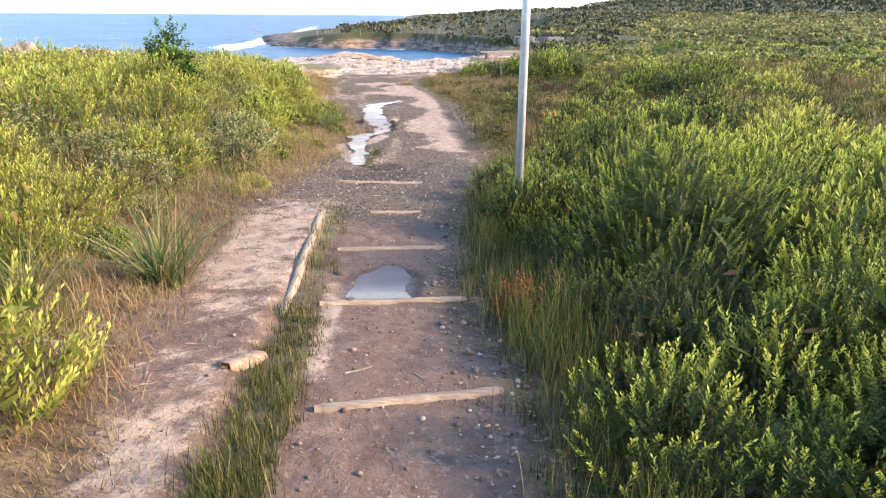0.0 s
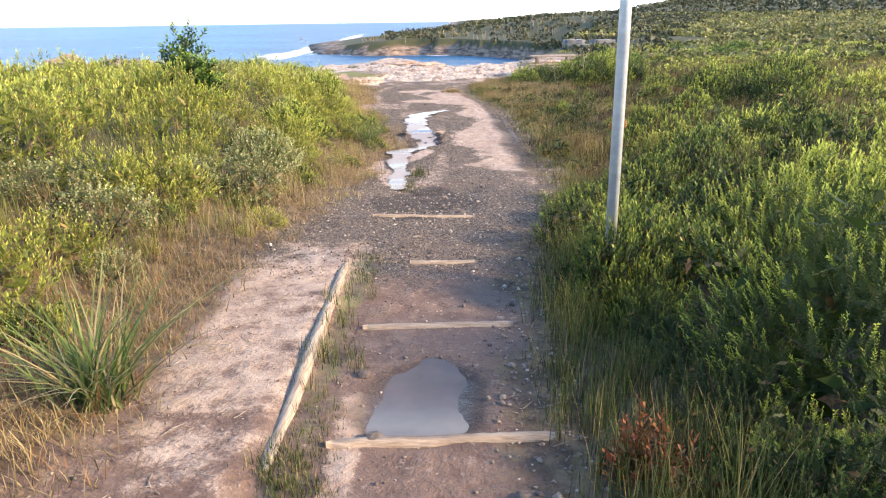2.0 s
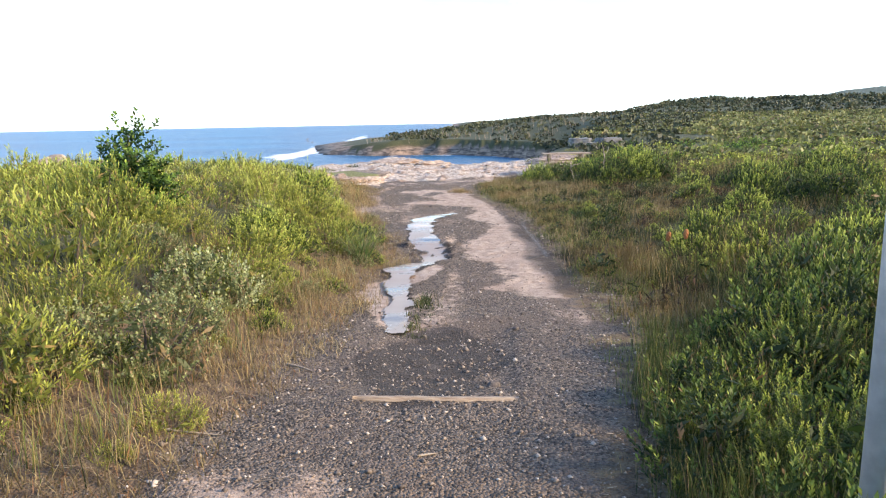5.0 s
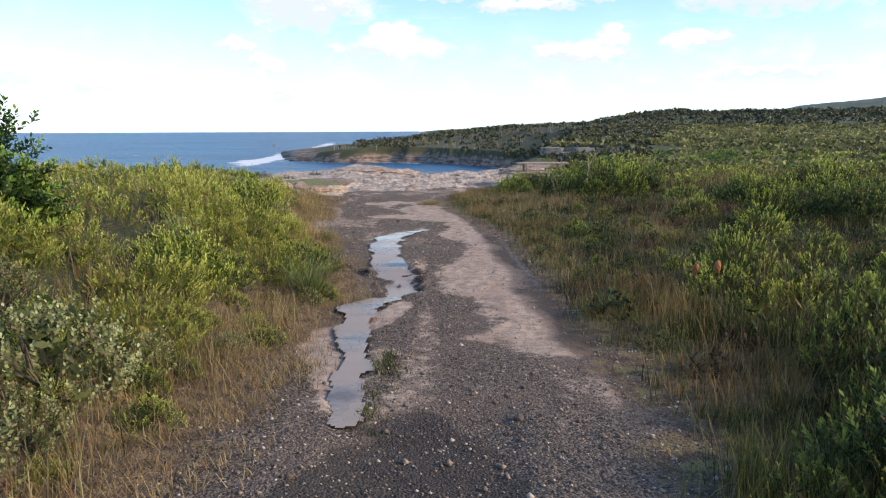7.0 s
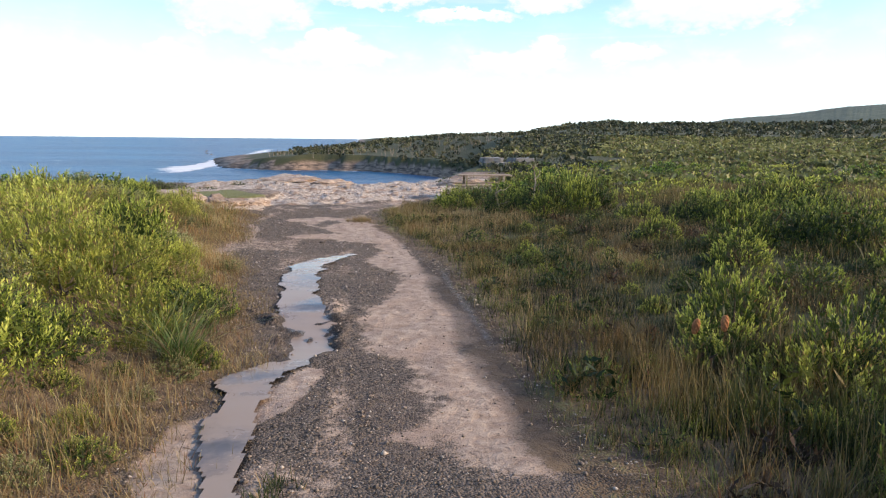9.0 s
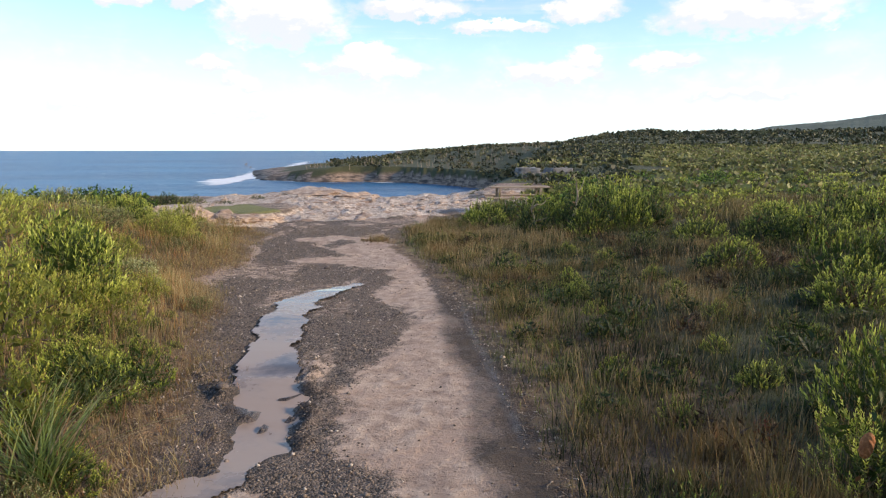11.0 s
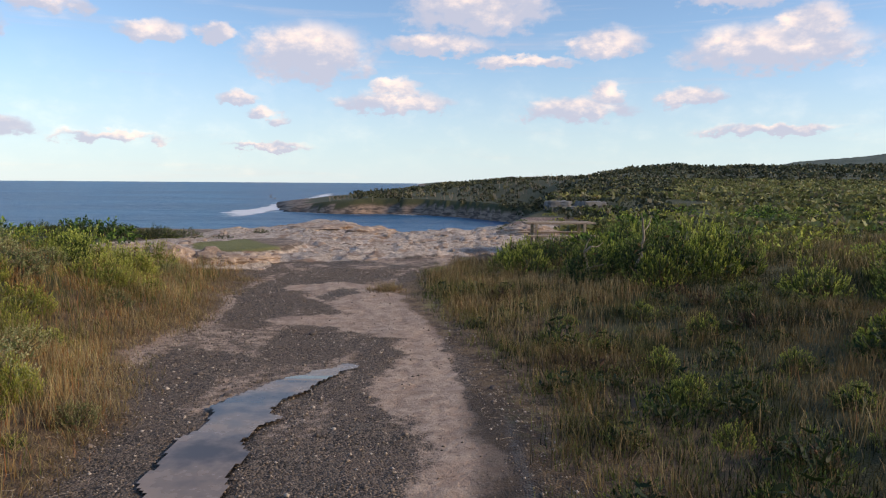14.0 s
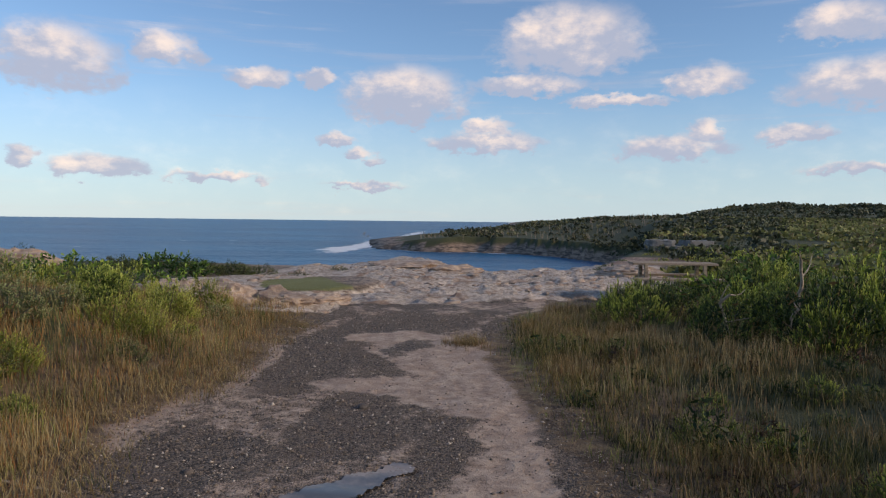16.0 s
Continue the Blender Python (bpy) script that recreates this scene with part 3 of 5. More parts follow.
    sand = np.clip(np.maximum.reduce([stripe, isle, 1.2 * verge, track, far_road, step_edge, silt, tracks]), 0, 1)
    pd = pool_depth(x, y)
    wet = np.maximum(sstep(0.22 - pd, 0, 0.2) * 0.62, 1.0 * sstep(1 - ((wx + 0.7) / 0.6) ** 2 - ((wy - 9.2) / 1.0) ** 2 + 0.6 * n, -0.1, 0.6))
    wet = np.maximum(wet * (1 - 0.8 * silt), 0.6 * sstep(0.42 - np.abs(v + 0.22) + 0.15 * n, 0, 0.3) * sstep(y, 10.5, 12.5) * (1 - sstep(y, 18.5, 20.5)))
    wet = np.maximum(wet, 0.32 * sstep(x, -0.62, -0.45) * (1 - sstep(x, 0.05, 0.2)) * (1 - sstep(y, 5.2, 5.5)))
    sheen = np.maximum(0.5 * silt, np.maximum(sstep(0.14 - pd, 0, 0.2) * 0.7, 0.6 * sstep(0.18 - np.abs(v + 0.14), 0, 0.2) * sstep(y, 13.5, 14.5) * (1 - sstep(y, 17.8, 19.5))))
    litter = sstep(out + 0.35 * n, -0.42, 0.15) * (1 - rk)
    litter = np.maximum(litter, sstep(v + 0.3 * n, -0.5, -0.1) * sstep(y, 10, 12) * (1 - rk) * (1 - sstep(y, 24, 26)))
    litter = np.maximum(litter, 0.6 * sstep(-1.25 - x + 0.3 * n, 0, 0.4) * (1 - sstep(y, 6.5, 9)) * (0.5 + 0.5 * fbm(x, y, 3.5, 3, 61)))
    heath = sstep(out + 0.3 * n, 0.9, 2.0) * (1 - rk) * (1 - lawn)
    heath = np.where(r > 40, 1 - rk, heath)
    steep = sstep(-9.0 - z + 1.5 * fbm(x, y, 0.08, 3, 71), 0, 2.5) * sstep(r, 32, 60)
    rk = np.maximum(rk, steep)
    rk = np.maximum(rk, sstep(r, 26, 30) * (1 - sstep(r, 60, 70)) * sstep(-1.6 - z, 0, 0.8))
    turf = np.maximum(np.maximum(lawn * sstep(u + 3, 0, 1), 0.4 * sstep(0.16 - np.abs(x + np.interp(y, [1, 3, 4, 5.3, 6.8], [0.74, 0.8, 0.87, 0.98, 1.08])) + 0.1 * n, 0, 0.1) * (1 - sstep(y, 6.6, 7))), 0.6 * sstep(0.35 - np.abs(v - 0.0), 0, 0.3) * (0.5 + 0.7 * n) * sstep(y, 6, 8))
    for name, val in (("gravel", gravel), ("sand", sand), ("wet", wet), ("sheen", sheen), ("litter", litter), ("heath", heath * (1 - steep)), ("rock", rk), ("turf", turf), ("bluff", sstep(r, 50, 80))):
        a = me.attributes.new(name, "FLOAT", "POINT")
        a.data.foreach_set("value", np.clip(val, 0, 1).astype(np.float32))
    tagged(new("ground", me), "sandy gravel track through coastal heath to a rocky headland", "ground", kind="structure")


build_ground()


def build_sea():
    xs = np.concatenate([-np.geomspace(260, 4800, 30)[::-1], np.arange(-250, 150, 4.0), np.geomspace(150, 4800, 20)])
    ys = np.concatenate([np.linspace(-900, 20, 12), np.arange(30, 420, 4.0), np.geomspace(424, 4900, 40)])
    X, Y = np.meshgrid(xs, ys)
    nx, ny = len(xs), len(ys)
    idx = np.arange(nx * ny).reshape(ny, nx)
    F = np.stack([idx[:-1, :-1], idx[:-1, 1:], idx[1:, 1:], idx[1:, :-1]], -1).reshape(-1, 4)
    depth = SEA - land(X, Y)
    near_shore = np.exp(-np.clip(depth, 0, 9) / 2.2) * (depth < 5.9)
    az = np.degrees(np.arctan2(X, Y - 14))
    r = np.hypot(X, Y - 14)
    line = np.interp(az, [-19, -16.5, -14, -12, -10], [322, 340, 425, 560, 820])
    surf = sstep(1 - np.abs(r / line - 1) / 0.15, 0.0, 0.6) * sstep(az, -20.5, -17) * (1 - sstep(az, -10.5, -9.5))
    foam = np.clip(0.62 * near_shore + 0.8 * surf, 0, 1)
    me = quick_mesh("sea", np.stack([X, Y, np.full_like(X, SEA)], -1).reshape(-1, 3), F, M_SEA, smooth=True)
    a = me.attributes.new("foam", "FLOAT", "POINT")
    a.data.foreach_set("value", foam.ravel().astype(np.float32))
    tagged(new("sea", me), "deep blue ocean with whitecaps and surf along the headland", "water", kind="structure")


build_sea()


def build_pool(name, chain, label, margin=0.09, step=0.03, drop=0.038, mat=None):
    ax = np.array(chain)
    xs = np.arange(ax[:, 0].min() - 0.6, ax[:, 0].max() + 0.6, step)
    ys = np.arange(ax[:, 1].min() - 0.6, ax[:, 1].max() + 0.6, step)
    X, Y = np.meshgrid(xs, ys)
    D = chain_distance(X, Y, chain) + 0.11 * fbm(X, Y, 4.0, 4, 3)
    cx = np.interp(ys, ax[:, 1], ax[:, 0])
    level = land(cx, ys)
    k = np.ones(31) / 31
    level = np.convolve(np.pad(level, 15, mode="edge"), k, "valid") + 0.06 - drop
    idx = np.arange(X.size).reshape(X.shape)
    F = np.stack([idx[:-1, :-1], idx[:-1, 1:], idx[1:, 1:], idx[1:, :-1]], -1).reshape(-1, 4)
    inside = (D < margin).ravel()
    F = F[inside[F].all(1)]
    V = np.stack([X, Y, np.repeat(level[:, None], X.shape[1], 1)], -1).reshape(-1, 3)
    used = np.zeros(len(V), bool)
    used[F] = True
    remap = np.cumsum(used) - 1
    tagged(new(name, quick_mesh(name, V[used], remap[F], mat or M_PUDDLE, smooth=True)), label, "puddle", kind="structure")


build_pool("puddle", TRICKLE, "shallow trickle of muddy water down the wheel rut")
build_pool("puddle", STEP_POOL, "muddy rain puddle standing behind a timber step", 0.08, 0.02, 0.044, M_MUD)
build_pool("puddle", ROCK_POOL, "rain pool lying on the flat rock shelf")


# ---- planting ----
def unit(a):
    return a / np.maximum(np.linalg.norm(a, axis=-1, keepdims=True), 1e-9)


def blades(roots, length, width, lean, curl, gen, segs=3):
    """Grass blades as tapering strips: vertices, quads and a tone along each blade."""
    n = len(roots)
    ang = gen.uniform(0, 2 * np.pi, n)
    way = np.stack([np.cos(ang), np.sin(ang), np.zeros(n)], -1)
    side = np.stack([-np.sin(ang), np.cos(ang), np.zeros(n)], -1)
    twist = gen.uniform(-0.9, 0.9, n)[:, None]
    side = unit(side + way * twist)
    rows, tones = [], []
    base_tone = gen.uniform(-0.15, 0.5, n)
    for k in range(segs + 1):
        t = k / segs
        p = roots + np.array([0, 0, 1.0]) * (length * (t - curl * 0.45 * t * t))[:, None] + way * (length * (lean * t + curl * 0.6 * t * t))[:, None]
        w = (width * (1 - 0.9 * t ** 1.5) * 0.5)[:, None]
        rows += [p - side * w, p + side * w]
        # tone climbs from root to tip, painting shade at the foot of the grass
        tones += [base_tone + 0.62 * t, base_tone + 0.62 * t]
    V = np.stack(rows, 1).reshape(-1, 3)
    tone = np.stack(tones, 1).ravel()
    m = 2 * (segs + 1)
    f = np.array([[2 * k, 2 * k + 1, 2 * k + 3, 2 * k + 2] for k in range(segs)])
    F = (np.arange(n)[:, None, None] * m + f[None]).reshape(-1, 4)
    return V, F, tone


def tufts(name, centres, per, spread, length, width, lean, curl, mat, label, seed, segs=3, category="grass"):
    gen = np.random.default_rng(seed)
    c = np.repeat(centres, per, 0)
    n = len(c)
    patch = np.clip(0.95 + 0.75 * fbm(centres[:, 0], centres[:, 1], 1.4, 3, seed), 0.5, 1.5)
    size = np.repeat(gen.uniform(0.6, 1.25, len(centres)) * patch, per)
    off = gen.normal(0, spread, (n, 2))
    x, y = c[:, 0] + off[:, 0], c[:, 1] + off[:, 1]
    roots = np.stack([x, y, land(x, y) - 0.01], -1)
    L = gen.uniform(0.45, 1.1, n) * length * size
    V, F, tone = blades(roots, L, gen.uniform(0.7, 1.3, n) * width, gen.uniform(0.02, lean, n), gen.uniform(0, curl, n), gen, segs)
    return tagged(new(name, quick_mesh(name, V, F, mat, tone)), label, category, kind="stuff")


def leaf_cloud(base, axis_dir, length, leaves, leaf_len, leaf_w, gen, spread=0.9, rise=0.0, tip_only=2.0):
    """Leaves set round many shoots, each a small pointed four-cornered face."""
    n = len(base)
    helper = np.where(np.abs(axis_dir[:, 2:3]) > 0.9, np.array([[1.0, 0, 0]]), np.array([[0, 0, 1.0]]))
    e1 = unit(np.cross(axis_dir, helper))
    e2 = np.cross(axis_dir, e1)
    s = (np.arange(leaves) + 0.6) / leaves
    a = gen.uniform(0, 6.28, n)[:, None] + np.arange(leaves)[None] * 2.4
    pos = base[:, None] + axis_dir[:, None] * (length[:, None] * s[None])[..., None] + np.array([0, 0, rise]) * (length[:, None] * s[None] ** 2)[..., None]
    rad = np.cos(a)[..., None] * e1[:, None] + np.sin(a)[..., None] * e2[:, None]
    fold = (spread * (1.15 - 0.75 * s ** 2))[None, :, None]
    d = unit(axis_dir[:, None] * 0.75 + rad * fold + gen.normal(0, 0.12, (n, leaves, 3)))
    side = unit(np.cross(d, axis_dir[:, None] + 0.01))
    ll = (leaf_len * gen.uniform(0.7, 1.15, (n, leaves)) * (1 - 0.25 * s[None]))[..., None]
    w = leaf_w * 0.5
    quad = np.stack([pos, pos + d * ll * 0.55 + side * w, pos + d * ll, pos + d * ll * 0.55 - side * w], 2)
    V = quad.reshape(-1, 3)
    F = np.arange(len(V)).reshape(-1, 4)
    # pale young tips; the dark shoot bases are shade put into the tone
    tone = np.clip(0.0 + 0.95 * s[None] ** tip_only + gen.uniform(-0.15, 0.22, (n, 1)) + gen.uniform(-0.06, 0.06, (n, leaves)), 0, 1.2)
    return V, F, np.repeat(tone.ravel(), 4)


def tubes(starts, ends, r0, r1, gen, sag=0.1, segs=3):
    """Thin bent branches, four-sided."""
    n = len(starts)
    d = ends - starts
    e1 = unit(np.cross(d, np.array([0.31, 0.17, 0.9])))
    e2 = unit(np.cross(d, e1))
    bend = gen.normal(0, sag, (n, 3)) * np.linalg.norm(d, axis=1, keepdims=True)
    rings = []
    for k in range(segs + 1):
        t = k / segs
        p = starts + d * t + bend * (4 * t * (1 - t)) * 0.5
        r = r0 * (1 - t) + r1 * t
        rings.append(np.stack([p + e1 * r, p + e2 * r, p - e1 * r, p - e2 * r], 1))
    V = np.concatenate(rings, 1).reshape(-1, 3)
    m = 4 * (segs + 1)
    f = np.array([[4 * k + c, 4 * k + (c + 1) % 4, 4 * k + 4 + (c + 1) % 4, 4 * k + 4 + c] for k in range(segs) for c in range(4)])
    F = (np.arange(n)[:, None, None] * m + f[None]).reshape(-1, 4)
    return V, F


def make_shrub(name, mat, radius, height, shoots, leaves, leaf_len, leaf_w, shoot_len, upright, seed, label, category="shrub", fill=0.84, spread=0.9, branches=16, group="", rise=0.0, tip_only=2.0, lean=1.0):
    gen = np.random.default_rng(seed)
    th = gen.uniform(0, 2 * np.pi, shoots)
    cz = gen.uniform(0.02, 1.0, shoots)
    sz = np.sqrt(1 - cz ** 2)
    out = np.stack([sz * np.cos(th), sz * np.sin(th), cz], -1)
    lump = np.full(shoots, 0.82)
    for c in unit(gen.normal(0, 1, (9, 3)) + np.array([0, 0, 0.5])):
        lump = np.maximum(lump, 0.82 + gen.uniform(0.12, 0.32) * np.exp(-((out - c) ** 2).sum(1) / 0.14))
    depth = gen.uniform(fill, 1.03, shoots) * lump
    tip = out * np.array([radius, radius, height]) * depth[:, None]
    tip[:, 2] = np.maximum(tip[:, 2], 0.06 * height + shoot_len * 0.4)
    d = unit(out * np.array([lean, lean, 0.6]) * 0.75 + np.array([0, 0, upright]) + gen.normal(0, 0.2, (shoots, 3)))
    L = shoot_len * gen.uniform(0.6, 1.25, shoots)
    base = tip - d * L[:, None]
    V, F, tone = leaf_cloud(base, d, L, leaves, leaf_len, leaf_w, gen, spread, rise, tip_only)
    # inner faces all get the darkest tone: crown shade painted into the colour
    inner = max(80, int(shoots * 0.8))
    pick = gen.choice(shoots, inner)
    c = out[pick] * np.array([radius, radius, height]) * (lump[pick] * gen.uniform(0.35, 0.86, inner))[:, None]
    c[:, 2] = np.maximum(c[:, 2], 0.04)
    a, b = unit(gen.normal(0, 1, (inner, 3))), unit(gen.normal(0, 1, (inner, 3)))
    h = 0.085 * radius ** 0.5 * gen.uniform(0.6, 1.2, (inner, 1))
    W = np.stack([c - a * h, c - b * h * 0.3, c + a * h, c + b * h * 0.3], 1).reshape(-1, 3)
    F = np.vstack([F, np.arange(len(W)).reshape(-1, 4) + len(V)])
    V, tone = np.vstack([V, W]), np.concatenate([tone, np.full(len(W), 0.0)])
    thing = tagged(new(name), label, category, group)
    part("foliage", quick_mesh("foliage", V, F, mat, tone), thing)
    pick = gen.choice(shoots, branches, replace=False)
    bv, bf = tubes(np.zeros((branches, 3)) + gen.normal(0, 0.03, (branches, 3)) * np.array([1, 1, 0]), base[pick], 0.012 * (0.5 + radius), 0.004, gen)
    part("stem", quick_mesh("stem", bv, bf, M_BARK), thing)
    return thing


def park(thing, x, y, turn=0.0, size=1.0, sink=0.03, tilt=0.0, tall=1.0):
    thing.matrix_basis = pose(x, y, float(land(x, y)) - sink, tilt, 0, turn) @ Matrix.Diagonal((size, size, size * tall, 1))
    return thing


def plant(proto, x, y, turn, size, tall=1.0, sink=0.03):
    ob = copy_thing(proto, Matrix())
    ob.matrix_basis = pose(x, y, float(land(x, y)) - sink, 0, 0, turn) @ Matrix.Diagonal((size, size, size * tall, 1))
    return ob


def darts(count, box, gap, accept, seed):
    """Spots in a box, none nearer to another than the gap."""
    gen = np.random.default_rng(seed)
    x0, y0, x1, y1 = box
    out = np.zeros((0, 2))
    P = gen.uniform((x0, y0), (x1, y1), (count, 2))
    P = P[accept(P[:, 0], P[:, 1])]
    for p in P:
        if len(out) == 0 or ((out - p) ** 2).sum(1).min() > gap * gap:
            out = np.vstack([out, p])
    return out


def side_left(x, y):
    return np.interp(y, *LEFT) - x


def side_right(x, y):
    return x - np.interp(y, *RIGHT)


# big needle-leaved shrubs beside the steps
NEEDLE_LABEL = "rounded bright green needle-leaved heath shrub beside the track"
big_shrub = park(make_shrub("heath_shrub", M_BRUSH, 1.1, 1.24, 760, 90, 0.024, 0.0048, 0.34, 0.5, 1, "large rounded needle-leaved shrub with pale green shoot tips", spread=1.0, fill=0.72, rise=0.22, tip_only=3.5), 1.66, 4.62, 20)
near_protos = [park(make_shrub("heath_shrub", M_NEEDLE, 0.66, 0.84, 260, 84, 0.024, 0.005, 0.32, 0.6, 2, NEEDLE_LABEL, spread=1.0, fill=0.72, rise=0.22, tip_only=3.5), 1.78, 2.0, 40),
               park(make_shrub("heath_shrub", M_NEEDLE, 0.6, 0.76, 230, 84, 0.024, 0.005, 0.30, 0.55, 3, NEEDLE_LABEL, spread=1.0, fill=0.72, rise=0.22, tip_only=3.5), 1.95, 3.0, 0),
               # same kind of shrub in the darkened colours, standing in for shade
               park(make_shrub("heath_shrub", M_SHADED_HEATH, 0.6, 0.76, 230, 84, 0.024, 0.005, 0.30, 0.55, 8, "needle-leaved shrub beside the steps, coloured dark for shade", spread=1.0, fill=0.72, rise=0.22, tip_only=4.0), 1.05, 3.1, 0, 0.75)]
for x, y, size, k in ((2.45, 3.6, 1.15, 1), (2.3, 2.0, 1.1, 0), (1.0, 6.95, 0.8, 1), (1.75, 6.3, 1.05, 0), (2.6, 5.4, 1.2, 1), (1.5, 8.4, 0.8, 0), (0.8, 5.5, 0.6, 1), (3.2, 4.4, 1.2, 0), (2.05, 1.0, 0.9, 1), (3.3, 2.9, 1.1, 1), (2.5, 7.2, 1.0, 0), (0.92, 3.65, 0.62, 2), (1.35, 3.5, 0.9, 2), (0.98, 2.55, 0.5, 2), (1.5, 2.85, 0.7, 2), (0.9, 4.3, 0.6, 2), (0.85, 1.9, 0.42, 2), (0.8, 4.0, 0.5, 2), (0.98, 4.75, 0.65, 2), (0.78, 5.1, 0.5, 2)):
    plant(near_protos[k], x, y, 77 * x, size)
edge_protos = [park(make_shrub("heath_shrub", M_NEEDLE, 0.5, 0.62, 170, 34, 0.03, 0.0085, 0.25, 0.9, 4, NEEDLE_LABEL, spread=0.8, branches=10), 0.85, 2.2),
               park(make_shrub("heath_shrub", M_NEEDLE, 0.45, 0.5, 150, 34, 0.03, 0.0085, 0.23, 0.8, 5, NEEDLE_LABEL, spread=0.8, branches=10), 0.95, 7.6)]
edge_spots = []
spots = darts(900, (0.5, -0.6, 3.4, 9.2), 0.52, lambda x, y: (side_right(x, y) > 0.36) & (side_right(x, y) < 2.4) & (np.hypot(x - 1.62, y - 4.6) > 1.1) & (np.hypot(x - 0.68, y - 6.12) > 0.4) & ((y > 0.9) | (x > 1.2)), 8)
for x, y in spots:
    inner = side_right(x, y) < 0.85
    edge_spots.append((float(x), float(y), float(rng.uniform(0, 360)), (0.7 if inner else 0.95) * float(rng.uniform(0.85, 1.25)), bool(inner), int(rng.integers(0, 2))))
# path-edge shrubs, their shaded look painted by the darkened foliage
low_protos = [park(make_shrub("heath_shrub", M_SHADED_HEATH, 0.42, 0.5, 130, 20, 0.04, 0.012, 0.2, 0.95, 6, "low heath shrub at the path edge, coloured dark for shade", spread=0.75, branches=10), 0.6, 7.2),
              park(make_shrub("heath_shrub", M_SHADED_HEATH, 0.38, 0.42, 120, 20, 0.04, 0.012, 0.18, 0.85, 7, "low heath shrub at the path edge, coloured dark for shade", spread=0.75, branches=10), 0.75, 8.0)]
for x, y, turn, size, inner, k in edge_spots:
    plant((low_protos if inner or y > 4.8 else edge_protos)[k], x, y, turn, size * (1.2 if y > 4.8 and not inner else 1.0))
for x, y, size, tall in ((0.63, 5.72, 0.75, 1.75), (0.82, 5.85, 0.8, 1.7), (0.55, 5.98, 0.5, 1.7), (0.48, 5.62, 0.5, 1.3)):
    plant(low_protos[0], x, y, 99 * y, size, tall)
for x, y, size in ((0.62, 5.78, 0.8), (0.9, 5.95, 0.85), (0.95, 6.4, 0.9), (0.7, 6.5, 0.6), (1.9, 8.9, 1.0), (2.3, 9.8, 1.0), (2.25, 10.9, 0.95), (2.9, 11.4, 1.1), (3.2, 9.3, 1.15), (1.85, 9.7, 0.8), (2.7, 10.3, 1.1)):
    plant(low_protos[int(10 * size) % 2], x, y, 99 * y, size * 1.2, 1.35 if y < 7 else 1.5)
mid_protos = [park(make_shrub("heath_shrub", M_NEEDLE, 0.6, 0.6, 165, 14, 0.058, 0.0135, 0.2, 0.95, 11, NEEDLE_LABEL, spread=0.6, branches=8), 3.0, 7.0),
              park(make_shrub("heath_shrub", M_NEEDLE, 0.7, 0.55, 185, 14, 0.058, 0.0135, 0.19, 0.85, 12, NEEDLE_LABEL, spread=0.6, branches=8), 3.9, 6.1),
              park(make_shrub("heath_shrub", M_BANK, 0.65, 0.58, 170, 14, 0.056, 0.0135, 0.18, 0.95, 13, "yellow-green heath shrub among grasses", spread=0.6, branches=8), 2.6, 12.6),
              park(make_shrub("heath_shrub", M_SHADED_HEATH, 0.64, 0.6, 175, 14, 0.056, 0.0135, 0.19, 0.9, 16, "dark green rounded heath shrub in the meadow", spread=0.6, branches=8), 3.1, 24.3, 0, 1.4)]
# rounded bushes standing apart in the meadow: place, radius, height
MEADOW_BUSHES = ((2.95, 23.9, 0.47, 0.6, 1), (3.95, 25.3, 1.1, 1.12, 0), (1.5, 28.5, 0.85, 0.7, 0), (4.9, 23.1, 0.55, 0.55, 0), (4.05, 19.7, 0.55, 0.45, 1), (3.2, 27.1, 0.62, 0.5, 3), (4.4, 31.4, 0.95, 0.9, 3),
                 (6.4, 22.6, 1.1, 0.9, 0), (6.4, 18.9, 1.25, 1.0, 0), (4.25, 17.2, 0.54, 0.52, 0), (4.95, 18.6, 0.65, 0.8, 1), (9.0, 24.4, 1.2, 0.95, 1), (2.7, 14.2, 0.52, 0.63, 1), (2.95, 12.9, 0.57, 0.73, 0),
                 (6.8, 24.0, 0.72, 0.65, 1), (4.1, 15.4, 0.6, 0.45, 0), (2.0, 24.6, 0.6, 0.6, 3), (2.6, 25.8, 0.8, 0.8, 0), (1.2, 26.4, 0.55, 0.55, 0), (0.75, 27.0, 0.4, 0.4, 1), (1.9, 27.2, 0.7, 0.65, 3))
for x, y, radius, height, k in MEADOW_BUSHES:
    if radius > 0.75:
        # a wide bush is a clump of several grown together
        for n in range(6):
            turn = 60.0 * n + 23.0 * x
            at = 0.55 * radius if n else 0.0
            size = radius * 0.62 / 0.64
            plant(mid_protos[3 if n % 3 else 0], x + at * math.cos(radians(turn)), y + at * math.sin(radians(turn)), 50 * n, size, (0.92 if n else 1.0) * height / size / 0.62)
        continue
    size = radius / (0.6, 0.7, 0.65, 0.64)[k]
    plant(mid_protos[k], x, y, 67 * x, size, (1.12 if height < 0.65 else 1.0) * height / size / (0.6, 0.55, 0.58, 0.6)[k])
for x, y, size, k in ((3.2, 12.0, 1.0, 0), (3.9, 12.6, 1.2, 1), (4.9, 13.6, 1.2, 3), (2.2, 29.6, 1.05, 3), (3.0, 29.8, 1.1, 3), (3.5, 29.0, 1.1, 3)):
    plant(mid_protos[k], x, y, 67 * x, size, 1.12)
